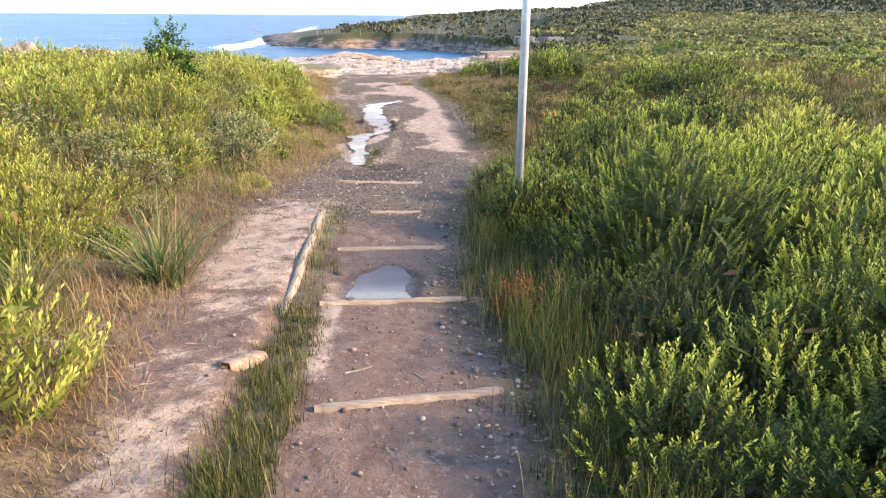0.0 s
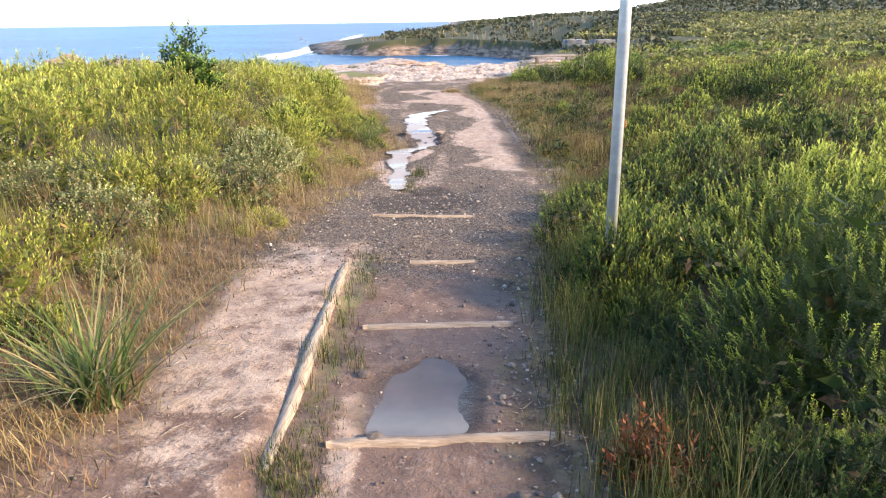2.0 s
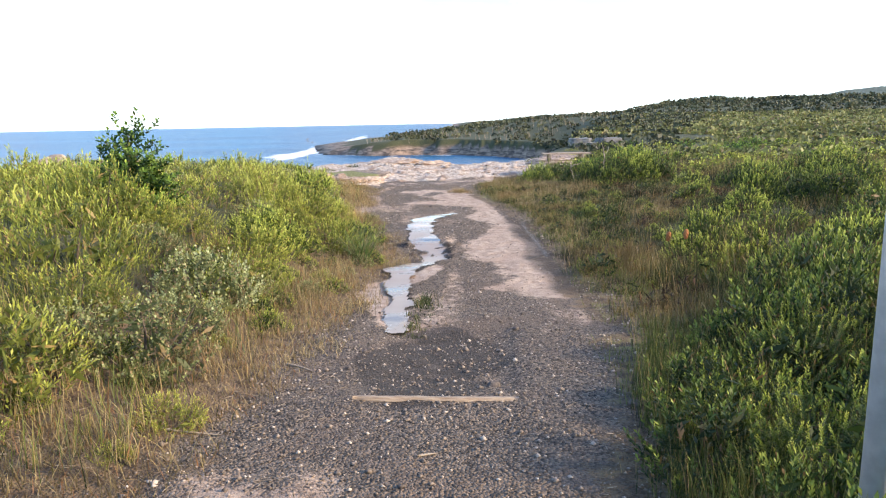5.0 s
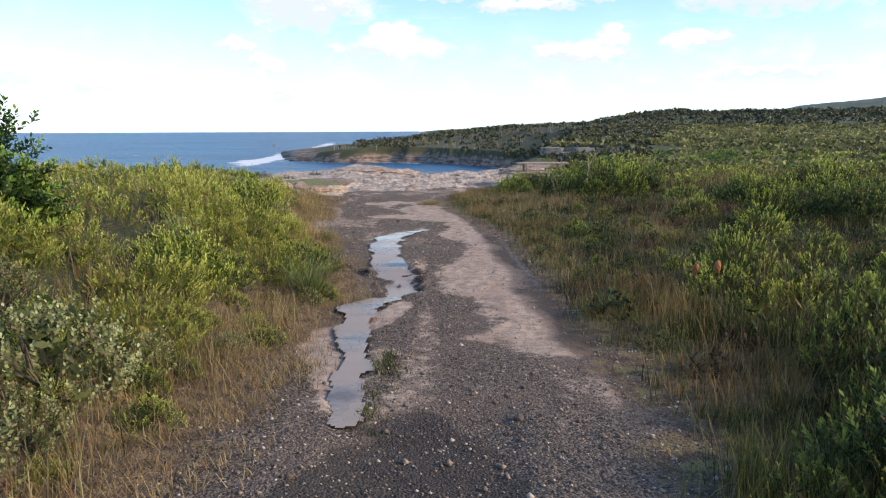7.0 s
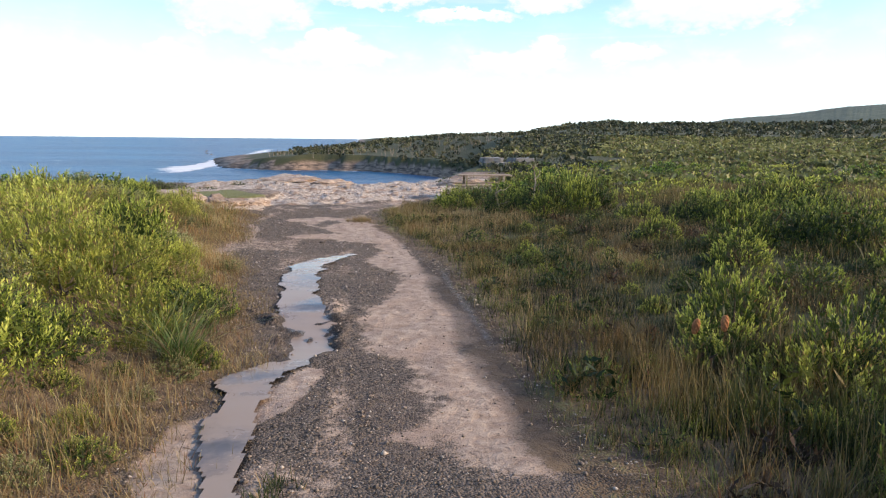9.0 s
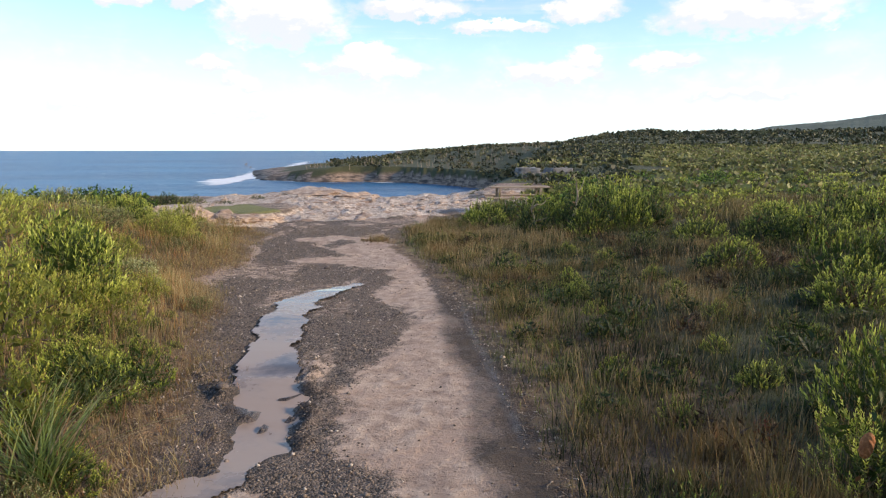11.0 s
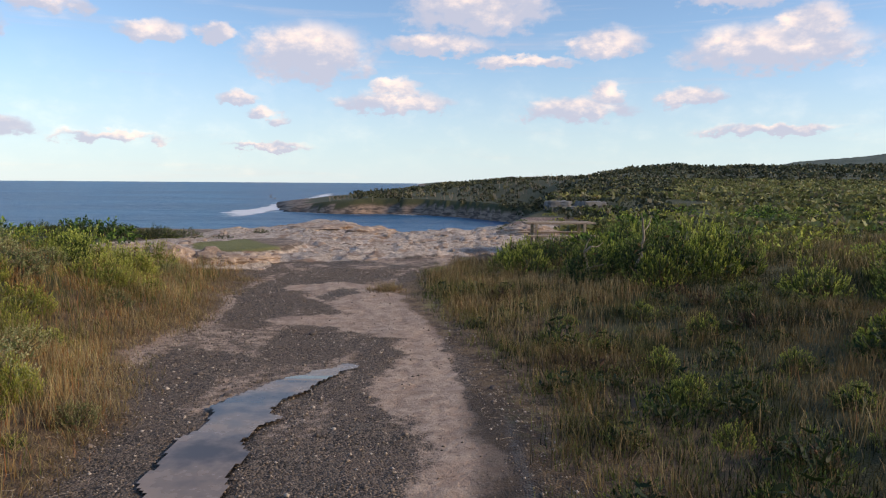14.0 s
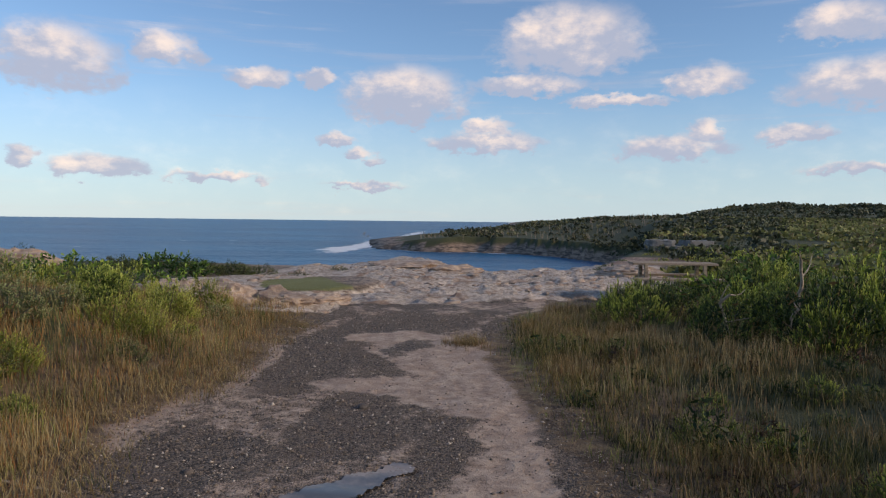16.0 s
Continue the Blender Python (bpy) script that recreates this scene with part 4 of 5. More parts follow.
outer_protos = [park(make_shrub("heath_shrub", M_NEEDLE, 0.65, 0.6, 75, 10, 0.085, 0.02, 0.22, 0.95, 14, NEEDLE_LABEL, branches=5, spread=0.6), 8.2, 9.2),
                park(make_shrub("heath_shrub", M_BANK, 0.7, 0.56, 80, 10, 0.085, 0.02, 0.22, 0.95, 15, "yellow-green heath shrub among grasses", branches=5, spread=0.6), 9.4, 10.6)]
spots = np.vstack([darts(2600, (0.9, -1.0, 13.5, 8.8), 0.92, lambda x, y: (side_right(x, y) > 2.3) & (np.hypot(x - 1.3, y - 4.5) > 1.2), 5),
                   darts(2600, (0.9, 9.6, 13.5, 27.5), 1.5, lambda x, y: (x > np.interp(y, [9.6, 12, 15, 20, 27.5], [2.4, 4.2, 5.6, 7.6, 8.0])) & (fbm(x, y, 0.35, 3, 18) > -0.12), 9)])
for x, y in spots:
    k = int(rng.choice((0, 2, 1, 3))) if y > 8 else int(rng.integers(0, 2))
    proto = mid_protos[k] if side_right(x, y) < 5.0 else outer_protos[k == 2]
    plant(proto, float(x), float(y), float(rng.uniform(0, 360)), float(rng.uniform(0.85, 1.45)), float(rng.uniform(0.75, 1.1)))

# flowering shrub with two orange flower spikes
def flower_spike(parent, at, tilt):
    bm = bmesh.new()
    bmesh.ops.create_uvsphere(bm, u_segments=14, v_segments=12, radius=1.0)
    for v in bm.verts:
        swell = 1 + 0.12 * math.sin(9 * math.atan2(v.co.y, v.co.x) + 14 * v.co.z)
        v.co = Vector((v.co.x * 0.03 * swell, v.co.y * 0.03 * swell, v.co.z * 0.055 + 0.012 * math.copysign(abs(v.co.z) ** 0.3, v.co.z)))
    me = bpy.data.meshes.new("flower_spike")
    bm.to_mesh(me)
    bm.free()
    me.materials.append(M_FLOWER)
    part("flower_spike", me, parent, "orange-brown flower spike").matrix_basis = pose(*at, tilt, 6, 0)


flowering = park(make_shrub("flowering_shrub", M_NEEDLE, 0.5, 0.56, 170, 30, 0.035, 0.008, 0.24, 0.9, 34, "green needle-leaved shrub with orange flower spikes in the meadow", spread=0.8, branches=10), 2.2, 13.45)
flower_spike(flowering, (-0.34, -0.3, 0.42), 8)
flower_spike(flowering, (-0.14, -0.36, 0.46), -6)

# small bushes in the meadow
spots = darts(500, (-0.4, 11, 4.4, 22), 0.8, lambda x, y: (side_right(x, y) > 0.7) & (side_right(x, y) < 3.0), 17)
for x, y in spots[:34]:
    plant(edge_protos[int(rng.integers(0, 2))], float(x), float(y), float(rng.uniform(0, 360)), float(rng.uniform(0.3, 0.5)))
heathlet = [park(make_shrub("heath_tuft", M_SHADED_HEATH, 0.3, 0.26, 80, 12, 0.026, 0.006, 0.13, 1.1, 28, "small dark heath plant in the sedge meadow", spread=0.6, branches=5), 1.6, 15.2),
            park(make_shrub("heath_tuft", M_RUST, 0.26, 0.24, 70, 12, 0.024, 0.005, 0.13, 1.2, 29, "reddish brown heath plant in the sedge meadow", spread=0.6, branches=5), 1.9, 17.3)]
spots = darts(1500, (-0.6, 10, 6.5, 25), 0.42, lambda x, y: (side_right(x, y) > 0.35) & (side_right(x, y) < 5.5), 30)
for x, y in spots[:190]:
    plant(heathlet[int(rng.uniform(0, 1) < 0.3)], float(x), float(y), float(rng.uniform(0, 360)), float(rng.uniform(0.6, 1.3)), float(rng.uniform(0.8, 1.3)))

# the bank on the other side
BANK_LABEL = "fine-leaved yellow-green heath shrub on the grassy bank"
bank_protos = [park(make_shrub("bank_shrub", M_BANK, 0.6, 0.6, 230, 14, 0.046, 0.0095, 0.22, 1.1, 21, BANK_LABEL, spread=0.55, branches=10), -3.0, 5.0),
               park(make_shrub("bank_shrub", M_BANK, 0.55, 0.56, 220, 14, 0.044, 0.0095, 0.2, 0.95, 22, BANK_LABEL, spread=0.55, branches=10), -3.4, 7.2),
               park(make_shrub("bank_shrub", M_GREY, 0.5, 0.55, 220, 10, 0.026, 0.016, 0.14, 0.6, 23, "grey-green small-leaved shrub among dry grass", branches=10), -2.95, 6.3),
               park(make_shrub("bank_shrub", M_NEEDLE, 0.5, 0.52, 200, 14, 0.046, 0.011, 0.2, 1.0, 24, "fresh green needle-leaved shrub on the bank", branches=10), -3.1, 10.2)]
for x, y, size, k in ((-2.85, 11.6, 0.6, 3), (-3.0, 13.2, 0.9, 3), (-2.7, 9.2, 0.7, 2), (-2.95, 7.9, 0.8, 2), (-2.9, 15.2, 0.7, 3), (-3.6, 16.4, 0.95, 1), (-3.2, 16.0, 0.6, 3), (-3.5, 14.4, 1.0, 1)):
    plant(bank_protos[k], x, y, 57 * y, size)
for x, y, size, tall, k in ((-4.3, 18.2, 1.1, 1.35, 3), (-3.75, 16.8, 1.35, 1.5, 3), (-2.6, 14.65, 0.95, 1.0, 3), (-2.05, 13.65, 0.45, 1.0, 3), (-2.4, 15.1, 0.75, 1.1, 3), (-3.2, 12.7, 1.1, 1.2, 3), (-3.9, 15.0, 1.2, 1.3, 0),
                            (-4.9, 19.6, 0.7, 1.0, 3), (-5.0, 22.9, 0.75, 1.1, 0), (-5.4, 24.1, 0.95, 1.1, 0), (-6.0, 23.6, 1.0, 1.1, 3), (-6.6, 24.4, 1.0, 1.1, 3), (-6.1, 25.4, 0.8, 1.0, 2), (-5.6, 21.6, 0.9, 1.0, 2), (-2.75, 10.4, 0.8, 1.0, 2), (-4.7, 11.5, 1.25, 1.2, 0), (-5.2, 11.6, 1.2, 1.2, 1)):
    plant(bank_protos[k], x, y, 57 * y, size, tall)
for y, away, size, k in ((18.2, 0.75, 0.6, 0), (19.3, 0.95, 0.65, 2), (20.1, 0.7, 0.45, 3), (20.8, 1.25, 0.8, 1), (21.9, 0.9, 0.6, 2), (22.6, 1.4, 0.85, 0), (23.4, 0.85, 0.5, 3), (24.2, 1.3, 0.75, 1), (25.1, 1.0, 0.6, 2), (23.0, 1.9, 0.8, 3)):
    plant(bank_protos[k], float(np.interp(y, *LEFT)) - away, y, 57 * y, size)
bank_far = [park(make_shrub("bank_shrub", M_BANK, 0.7, 0.62, 95, 11, 0.075, 0.018, 0.22, 1.1, 25, BANK_LABEL, spread=0.55, branches=6), -5.6, 5.5),
            park(make_shrub("bank_shrub", M_GREY, 0.65, 0.55, 95, 10, 0.05, 0.024, 0.17, 0.7, 26, "grey-green small-leaved shrub among dry grass", branches=6), -6.0, 7.0)]
spots = darts(2600, (-11.0, -0.5, -1.5, 26.0), 0.78, lambda x, y: side_left(x, y) > 0.6 + 0.25 * np.sin(2.1 * y) + 0.8 * (y > 19), 6)
for x, y in spots:
    k = int(rng.choice(4, p=(0.4, 0.28, 0.2, 0.12)))
    proto = bank_protos[k] if side_left(x, y) < 2.4 else bank_far[k == 2]
    plant(proto, float(x), float(y), float(rng.uniform(0, 360)), float(rng.uniform(0.8, 1.35)) * (0.7 if y > 19 else 1.0), float(rng.uniform(0.8, 1.2)))

# seedlings and small clumps at the foot of the bank
spots = darts(900, (-5.0, 4.5, -1.4, 24), 0.34, lambda x, y: (side_left(x, y) > 0.12) & (side_left(x, y) < 0.8), 27)
for x, y in spots[:95][spots[:95, 1] < 18.5]:
    plant(bank_protos[int(rng.choice((0, 2, 3, 3)))], float(x), float(y), float(rng.uniform(0, 360)), float(rng.uniform(0.22, 0.5)), float(rng.uniform(0.8, 1.2)))

# low-lying shrubs further off
far_protos = [park(make_shrub("scrub_clump", M_NEEDLE, 0.95, 0.6, 60, 7, 0.13, 0.05, 0.28, 0.7, 31, "low rounded scrub on the coastal plain", branches=4), 16.0, 16.0),
              park(make_shrub("scrub_clump", M_BANK, 1.0, 0.5, 60, 7, 0.13, 0.05, 0.25, 0.6, 32, "low rounded scrub on the coastal plain", branches=4), 17.5, 18.0),
              park(make_shrub("scrub_clump", M_TREE, 1.0, 0.7, 60, 7, 0.14, 0.06, 0.25, 0.5, 33, "dark green wind-clipped coastal scrub", branches=4), -13.5, 37.5)]

coast_scrub = park(make_shrub("scrub_clump", M_SCRUB, 0.95, 0.7, 190, 10, 0.07, 0.026, 0.22, 0.6, 38, "dark green wind-clipped coastal scrub at the cliff edge", branches=6), -9.6, 35.2, 0, 0.8)


def plain_ok(x, y):
    z = land(x, y)
    rk, lawn = rock_mask(x, y)
    inner = (x > -11) & (x < 13.5) & (y < 27.5)
    road = (side_left(x, y) < 0.8) & (side_right(x, y) < 1.0) & (y < 50)
    return ~inner & ~road & (z > -2.0) & (rk < 0.2) & (lawn < 0.2)


spots = darts(1500, (-28, 2, 36, 60), 1.7, plain_ok, 41)
spots = spots[np.argsort(np.hypot(spots[:, 0], spots[:, 1] - 15))]
for x, y in spots[:290]:
    k = int(rng.choice(3, p=(0.5, 0.3, 0.2))) if x > 0 else int(rng.choice(3, p=(0.2, 0.2, 0.6)))
    plant(far_protos[k], float(x), float(y), float(rng.uniform(0, 360)), float(rng.uniform(0.7, 1.4)) * (1 if y < 36 or x > 6 else 0.6), float(rng.uniform(0.6, 0.95)), 0.08)


for x, y, size in ((-9.0, 35.5, 0.9), (-10.2, 36.0, 1.0), (-11.4, 36.3, 1.1), (-12.6, 36.8, 1.1), (-14.0, 37.3, 1.1), (-15.2, 37.6, 1.0), (-7.8, 35.8, 0.65), (-18.5, 37.5, 1.0), (-6.9, 37.0, 0.45), (-10.8, 34.6, 0.8), (-13.2, 35.2, 0.9),
                   (2.0, 42.3, 0.7), (3.2, 42.0, 0.9), (4.5, 42.5, 0.9), (6.0, 43.0, 1.0), (7.5, 43.0, 1.0), (5.2, 40.6, 0.9), (-3.0, 41.0, 0.5)):
    plant(coast_scrub, x, y, 61 * x, size, 0.85 + 0.25 * math.sin(5 * x), 0.08)


def leaf_mounds(name, P, size, flat, per, mat, seed, label, category):
    """Many distant rounded bushes in one mesh, each a mound of leaf faces."""
    gen = np.random.default_rng(seed)
    n = len(P)
    c = np.stack([P[:, 0], P[:, 1], land(P[:, 0], P[:, 1])], -1)[:, None] + unit(gen.normal(0, 1, (n, per, 3)) + np.array([0, 0, 0.4])) * np.array([1.0, 1.0, flat]) * (size[:, None] * gen.uniform(0.6, 1.0, (n, per)))[..., None]
    a, b = unit(gen.normal(0, 1, (n, per, 3))), unit(gen.normal(0, 1, (n, per, 3)))
    h = (size * 0.22)[:, None, None]
    V = np.stack([c - a * h, c - b * h * 0.8, c + a * h, c + b * h * 0.8], 2).reshape(-1, 3)
    tone = np.repeat(np.repeat(gen.uniform(0.0, 0.8, n), per) + gen.uniform(-0.1, 0.3, n * per), 4)
    tagged(new(name, quick_mesh(name, V, np.arange(len(V)).reshape(-1, 4), mat, tone)), label, category, kind="stuff")


gen = np.random.default_rng(46)
fan, reach = np.radians(gen.uniform(3, 55, 7000)), 26 + 234 * gen.uniform(0, 1, 7000) ** 1.4
P = np.vstack([spots[290:], np.stack([np.sin(fan) * reach, 14 + np.cos(fan) * reach], -1)])
r = np.hypot(P[:, 0], P[:, 1] - 14)
P, r = P[(r > 26) & plain_ok(P[:, 0], P[:, 1])], r[(r > 26) & plain_ok(P[:, 0], P[:, 1])]
az = np.degrees(np.arctan2(P[:, 0], P[:, 1] - 14))
keep = (az < 55) & (fbm(P[:, 0], P[:, 1], 0.04, 3, 47) > -0.45)
P, r = P[keep][:4800], r[keep][:4800]
leaf_mounds("heath_plain", P, gen.uniform(0.7, 1.3, len(P)) * np.interp(r, [30, 80, 260], [0.7, 1.0, 2.0]), 0.36, 24, M_PLAIN, 48, "low green heath covering the coastal plain", "heath")

fan, reach = np.radians(gen.uniform(-7, 17, 3000)), gen.uniform(38, 270, 3000)
P = np.stack([np.sin(fan) * reach, 14 + np.cos(fan) * reach], -1)
z = land(P[:, 0], P[:, 1])
rk, lawn = rock_mask(P[:, 0], P[:, 1])
keep = (z > SEA + 2.5) & (z < 1.5) & (rk < 0.2) & ((P[:, 0] > 6) | (reach > 45)) & ~((np.degrees(fan) < 5) & (reach < 60))
P, reach = P[keep][:1100], reach[keep][:1100]
leaf_mounds("cliff_scrub", P, gen.uniform(0.7, 1.3, len(P)) * np.interp(reach, [40, 100, 270], [0.7, 1.2, 2.2]), 0.5, 24, M_FAR, 50, "dark scrub spilling over the inlet edge", "scrub")


def far_woods():
    gen = np.random.default_rng(44)
    P = gen.uniform((-90, 120), (520, 760), (16000, 2))
    P = np.vstack([P, gen.uniform((-80, 280), (120, 480), (5000, 2))])
    z = land(P[:, 0], P[:, 1])
    r = np.hypot(P[:, 0], P[:, 1] - 14)
    az = np.degrees(np.arctan2(P[:, 0], P[:, 1] - 14))
    patchy = fbm(P[:, 0], P[:, 1], 0.015, 3, 45)
    ok = (z > SEA + 6.0 + 2.0 * patchy) & (az < 52) & ((r > 215) | (az < 12))
    P, z, r = P[ok][:5200], z[ok][:5200], r[ok][:5200]
    n, m = len(P), 22
    size = gen.uniform(1.1, 2.6, n) * np.interp(r, [100, 300, 800], [0.8, 1.0, 2.4])
    c = np.stack([P[:, 0], P[:, 1], z], -1)[:, None] + unit(gen.normal(0, 1, (n, m, 3)) + np.array([0, 0, 0.35])) * np.array([1.0, 1.0, 0.75]) * (size[:, None] * gen.uniform(0.5, 1.0, (n, m)))[..., None]
    a, b = unit(gen.normal(0, 1, (n, m, 3))), unit(gen.normal(0, 1, (n, m, 3)))
    h = (size * 0.32)[:, None, None]
    quad = np.stack([c - a * h, c - b * h * 0.8, c + a * h, c + b * h * 0.8], 2)
    V = quad.reshape(-1, 3)
    tone = np.repeat(np.repeat(gen.uniform(0.0, 0.9, n), m) + gen.uniform(-0.1, 0.25, n * m), 4)
    tagged(new("far_woods", quick_mesh("far_woods", V, np.arange(len(V)).reshape(-1, 4), M_FAR, tone)), "dark scrub and low woodland on the far headland", "woodland", kind="stuff")
    # bare pale trunks along the headland
    Q = gen.uniform((-70, 300), (60, 420), (1600, 2))
    z = land(Q[:, 0], Q[:, 1])
    up = (z > SEA + 5) & (np.hypot(Q[:, 0], Q[:, 1]) < 400)
    Q, z = Q[up][:200], z[up][:200]
    s = np.stack([Q[:, 0], Q[:, 1], z], -1)
    e = s + np.stack([gen.normal(0, 0.3, len(s)), gen.normal(0, 0.3, len(s)), gen.uniform(1.6, 3.2, len(s))], -1)
    v, f = tubes(s, e, 0.12, 0.05, gen, 0.03)
    tagged(new("bare_trunks", quick_mesh("bare_trunks", v, f, M_STICK)), "bare pale tree trunks standing on the headland", "trees", kind="stuff")


far_woods()


def far_hills():
    """The long ridge inland of the plain, with haze tinted into its colour."""
    az = np.arange(18, 78, 0.08)
    rise = np.interp(az, [18, 22, 26, 30, 33, 36, 42, 55, 70, 78], [0.3, 0.9, 1.62, 1.95, 2.35, 2.6, 2.9, 2.8, 2.2, 1.6])
    rise = rise + 0.06 * fbm(az, az * 0, 0.5, 3, 5) + 0.035 * fbm(az, az * 0, 6.0, 3, 9)
    a = np.radians(az)
    rows = []
    for r, part_up in ((900, -0.25), (1050, 0.2), (1200, 0.5), (1350, 0.8), (1500, 1.0), (1650, 0.8)):
        z = 1 + 1500 * np.tan(np.radians(rise)) * part_up + (7 if part_up < 1 else 0) * fbm(np.sin(a) * r, np.cos(a) * r, 0.006, 4, 6)
        rows.append(np.stack([np.sin(a) * r, 14 + np.cos(a) * r, z], -1))
    n = len(az)
    idx = np.arange(6 * n).reshape(6, n)
    F = np.stack([idx[:-1, :-1], idx[:-1, 1:], idx[1:, 1:], idx[1:, :-1]], -1).reshape(-1, 4)
    me = quick_mesh("backdrop", np.concatenate(rows), F, M_HILL, smooth=True)
    tagged(new("backdrop", me), "wooded hills far inland, haze tinted into their colour", "hills", kind="structure")


far_hills()


# ---- grasses ----
def scatter(count, box, weight, seed):
    gen = np.random.default_rng(seed)
    x0, y0, x1, y1 = box
    P = gen.uniform((x0, y0), (x1, y1), (count, 2))
    return P[gen.uniform(0, 1, count) < weight(P[:, 0], P[:, 1])]


# dry grass along the foot of the bank
dry_left = scatter(9000, (-6.5, -0.5, -1.3, 27), lambda x, y: sstep(side_left(x, y), -0.15, 0.35) * (1 - 0.8 * sstep(side_left(x, y), 0.9, 2.4)) * (0.5 + 0.5 * fbm(x, y, 0.9, 3, 81)) * np.where(y > 14, 1.0, 0.8), 82)
gold = scatter(9000, (-7.5, 16, -2.4, 27.5), lambda x, y: sstep(side_left(x, y), -0.05, 0.4) * (1 - 0.7 * sstep(side_left(x, y), 1.2, 2.6)) * sstep(y, 16.5, 18.5) * (0.55 + 0.6 * fbm(x, y, 1.0, 3, 35)), 36)
tufts("golden_grass", gold[:1250], 13, 0.055, 0.21, 0.005, 0.3, 0.4, M_GOLD, "orange and golden dry grass on the low bank", 37)
tufts("dry_grass", dry_left[:2100], 13, 0.06, 0.26, 0.005, 0.35, 0.5, M_DRY, "dry straw-coloured grass along the foot of the bank", 83)
sedge_left = scatter(6000, (-7, -0.5, -1.3, 26), lambda x, y: sstep(side_left(x, y), 0.0, 0.5) * (1 - 0.6 * sstep(side_left(x, y), 1.2, 2.5)) * (0.5 + 0.5 * fbm(x, y, 0.8, 3, 84)), 85)
tufts("bank_grass", sedge_left[:2600], 12, 0.07, 0.34, 0.005, 0.3, 0.45, M_SEDGE, "green and straw grass between the bank shrubs", 86)
meadow_far = scatter(30000, (5.0, 7, 17.0, 33), lambda x, y: sstep(x, 5.0, 7.5) * (0.7 + 0.5 * fbm(x, y, 0.5, 3, 19)), 58)
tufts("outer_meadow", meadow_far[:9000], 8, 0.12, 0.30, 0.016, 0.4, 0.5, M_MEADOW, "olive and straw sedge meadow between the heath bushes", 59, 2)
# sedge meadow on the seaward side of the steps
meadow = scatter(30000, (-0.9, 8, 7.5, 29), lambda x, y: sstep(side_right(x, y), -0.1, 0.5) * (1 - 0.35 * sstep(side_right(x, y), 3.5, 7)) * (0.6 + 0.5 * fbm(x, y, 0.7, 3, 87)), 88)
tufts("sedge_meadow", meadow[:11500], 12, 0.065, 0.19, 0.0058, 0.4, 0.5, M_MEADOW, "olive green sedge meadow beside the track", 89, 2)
meadow_dry = scatter(9000, (-0.9, 8, 8.0, 29), lambda x, y: sstep(side_right(x, y), 0.05, 0.6) * (1 - sstep(side_right(x, y), 1.5, 4)) * np.clip(0.15 + 1.1 * fbm(x, y, 0.6, 3, 90) + 0.5 * sstep(y, 19, 23), 0, 1) * sstep(y, 10.5, 13), 91)
tufts("dry_grass", meadow_dry[:1500], 10, 0.05, 0.25, 0.0045, 0.25, 0.35, M_DRY, "straw-coloured grass among the sedge", 92)
verge = scatter(6000, (-1.0, 7.5, 2.6, 28), lambda x, y: sstep(side_right(x, y), -0.2, 0.25) * (1 - sstep(side_right(x, y), 1.0, 1.8)) * (0.6 + 0.6 * fbm(x, y, 1.1, 3, 97)), 98)
tufts("verge_grass", verge[:2100], 11, 0.06, 0.16, 0.005, 0.5, 0.6, M_SEDGE, "short green and straw grass along the track edge", 99, 2)
mat_left = scatter(21000, (-5, 0.5, -1.0, 26), lambda x, y: sstep(side_left(x, y) + 0.3 * fbm(x, y, 1.3, 3, 64), -0.4, 0.0) * (1 - sstep(side_left(x, y), 0.4, 0.8)) * (0.6 + 0.6 * fbm(x, y, 0.9, 3, 65)), 66)
tufts("straw_mat", mat_left[:2600], 13, 0.09, 0.12, 0.005, 0.8, 0.7, M_DRY, "low flattened straw and dead grass at the track edge", 67, 2)
tufts("short_turf", mat_left[2600:3900], 11, 0.07, 0.11, 0.005, 0.7, 0.6, M_SEDGE, "short patchy green turf at the track edge", 68, 2)
tall = scatter(2500, (1.0, 7.6, 4.0, 13.5), lambda x, y: sstep(side_right(x, y), 0.5, 0.9) * (1 - sstep(side_right(x, y), 2.2, 3.0)), 77)
tufts("tall_sedge", tall[:650], 14, 0.06, 0.46, 0.006, 0.3, 0.45, M_MEADOW, "tall sedge between the shrubs, darkened for shade", 78, 3)
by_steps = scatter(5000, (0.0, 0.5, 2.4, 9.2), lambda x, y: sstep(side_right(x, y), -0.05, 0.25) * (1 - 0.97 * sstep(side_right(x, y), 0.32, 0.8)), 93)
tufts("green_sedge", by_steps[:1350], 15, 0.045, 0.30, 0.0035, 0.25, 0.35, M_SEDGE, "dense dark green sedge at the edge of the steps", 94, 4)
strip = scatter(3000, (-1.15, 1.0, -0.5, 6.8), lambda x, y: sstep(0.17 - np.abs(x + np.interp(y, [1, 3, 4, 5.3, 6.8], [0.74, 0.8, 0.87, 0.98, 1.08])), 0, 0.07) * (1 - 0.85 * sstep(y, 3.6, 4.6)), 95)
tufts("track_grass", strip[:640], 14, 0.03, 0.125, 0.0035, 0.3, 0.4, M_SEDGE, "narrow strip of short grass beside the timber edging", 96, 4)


def make_tussock(n, length, seed, label):
    gen = np.random.default_rng(seed)
    roots = np.concatenate([gen.normal(0, 0.05, (n, 2)), np.zeros((n, 1))], 1)
    V, F, tone = blades(roots, gen.uniform(0.5, 1.1, n) * length, gen.uniform(0.7, 1.2, n) * 0.011, gen.uniform(0.1, 0.9, n), gen.uniform(0.1, 0.9, n), gen, 5)
    thing = tagged(new("strap_leaf_tussock"), label, "tussock")
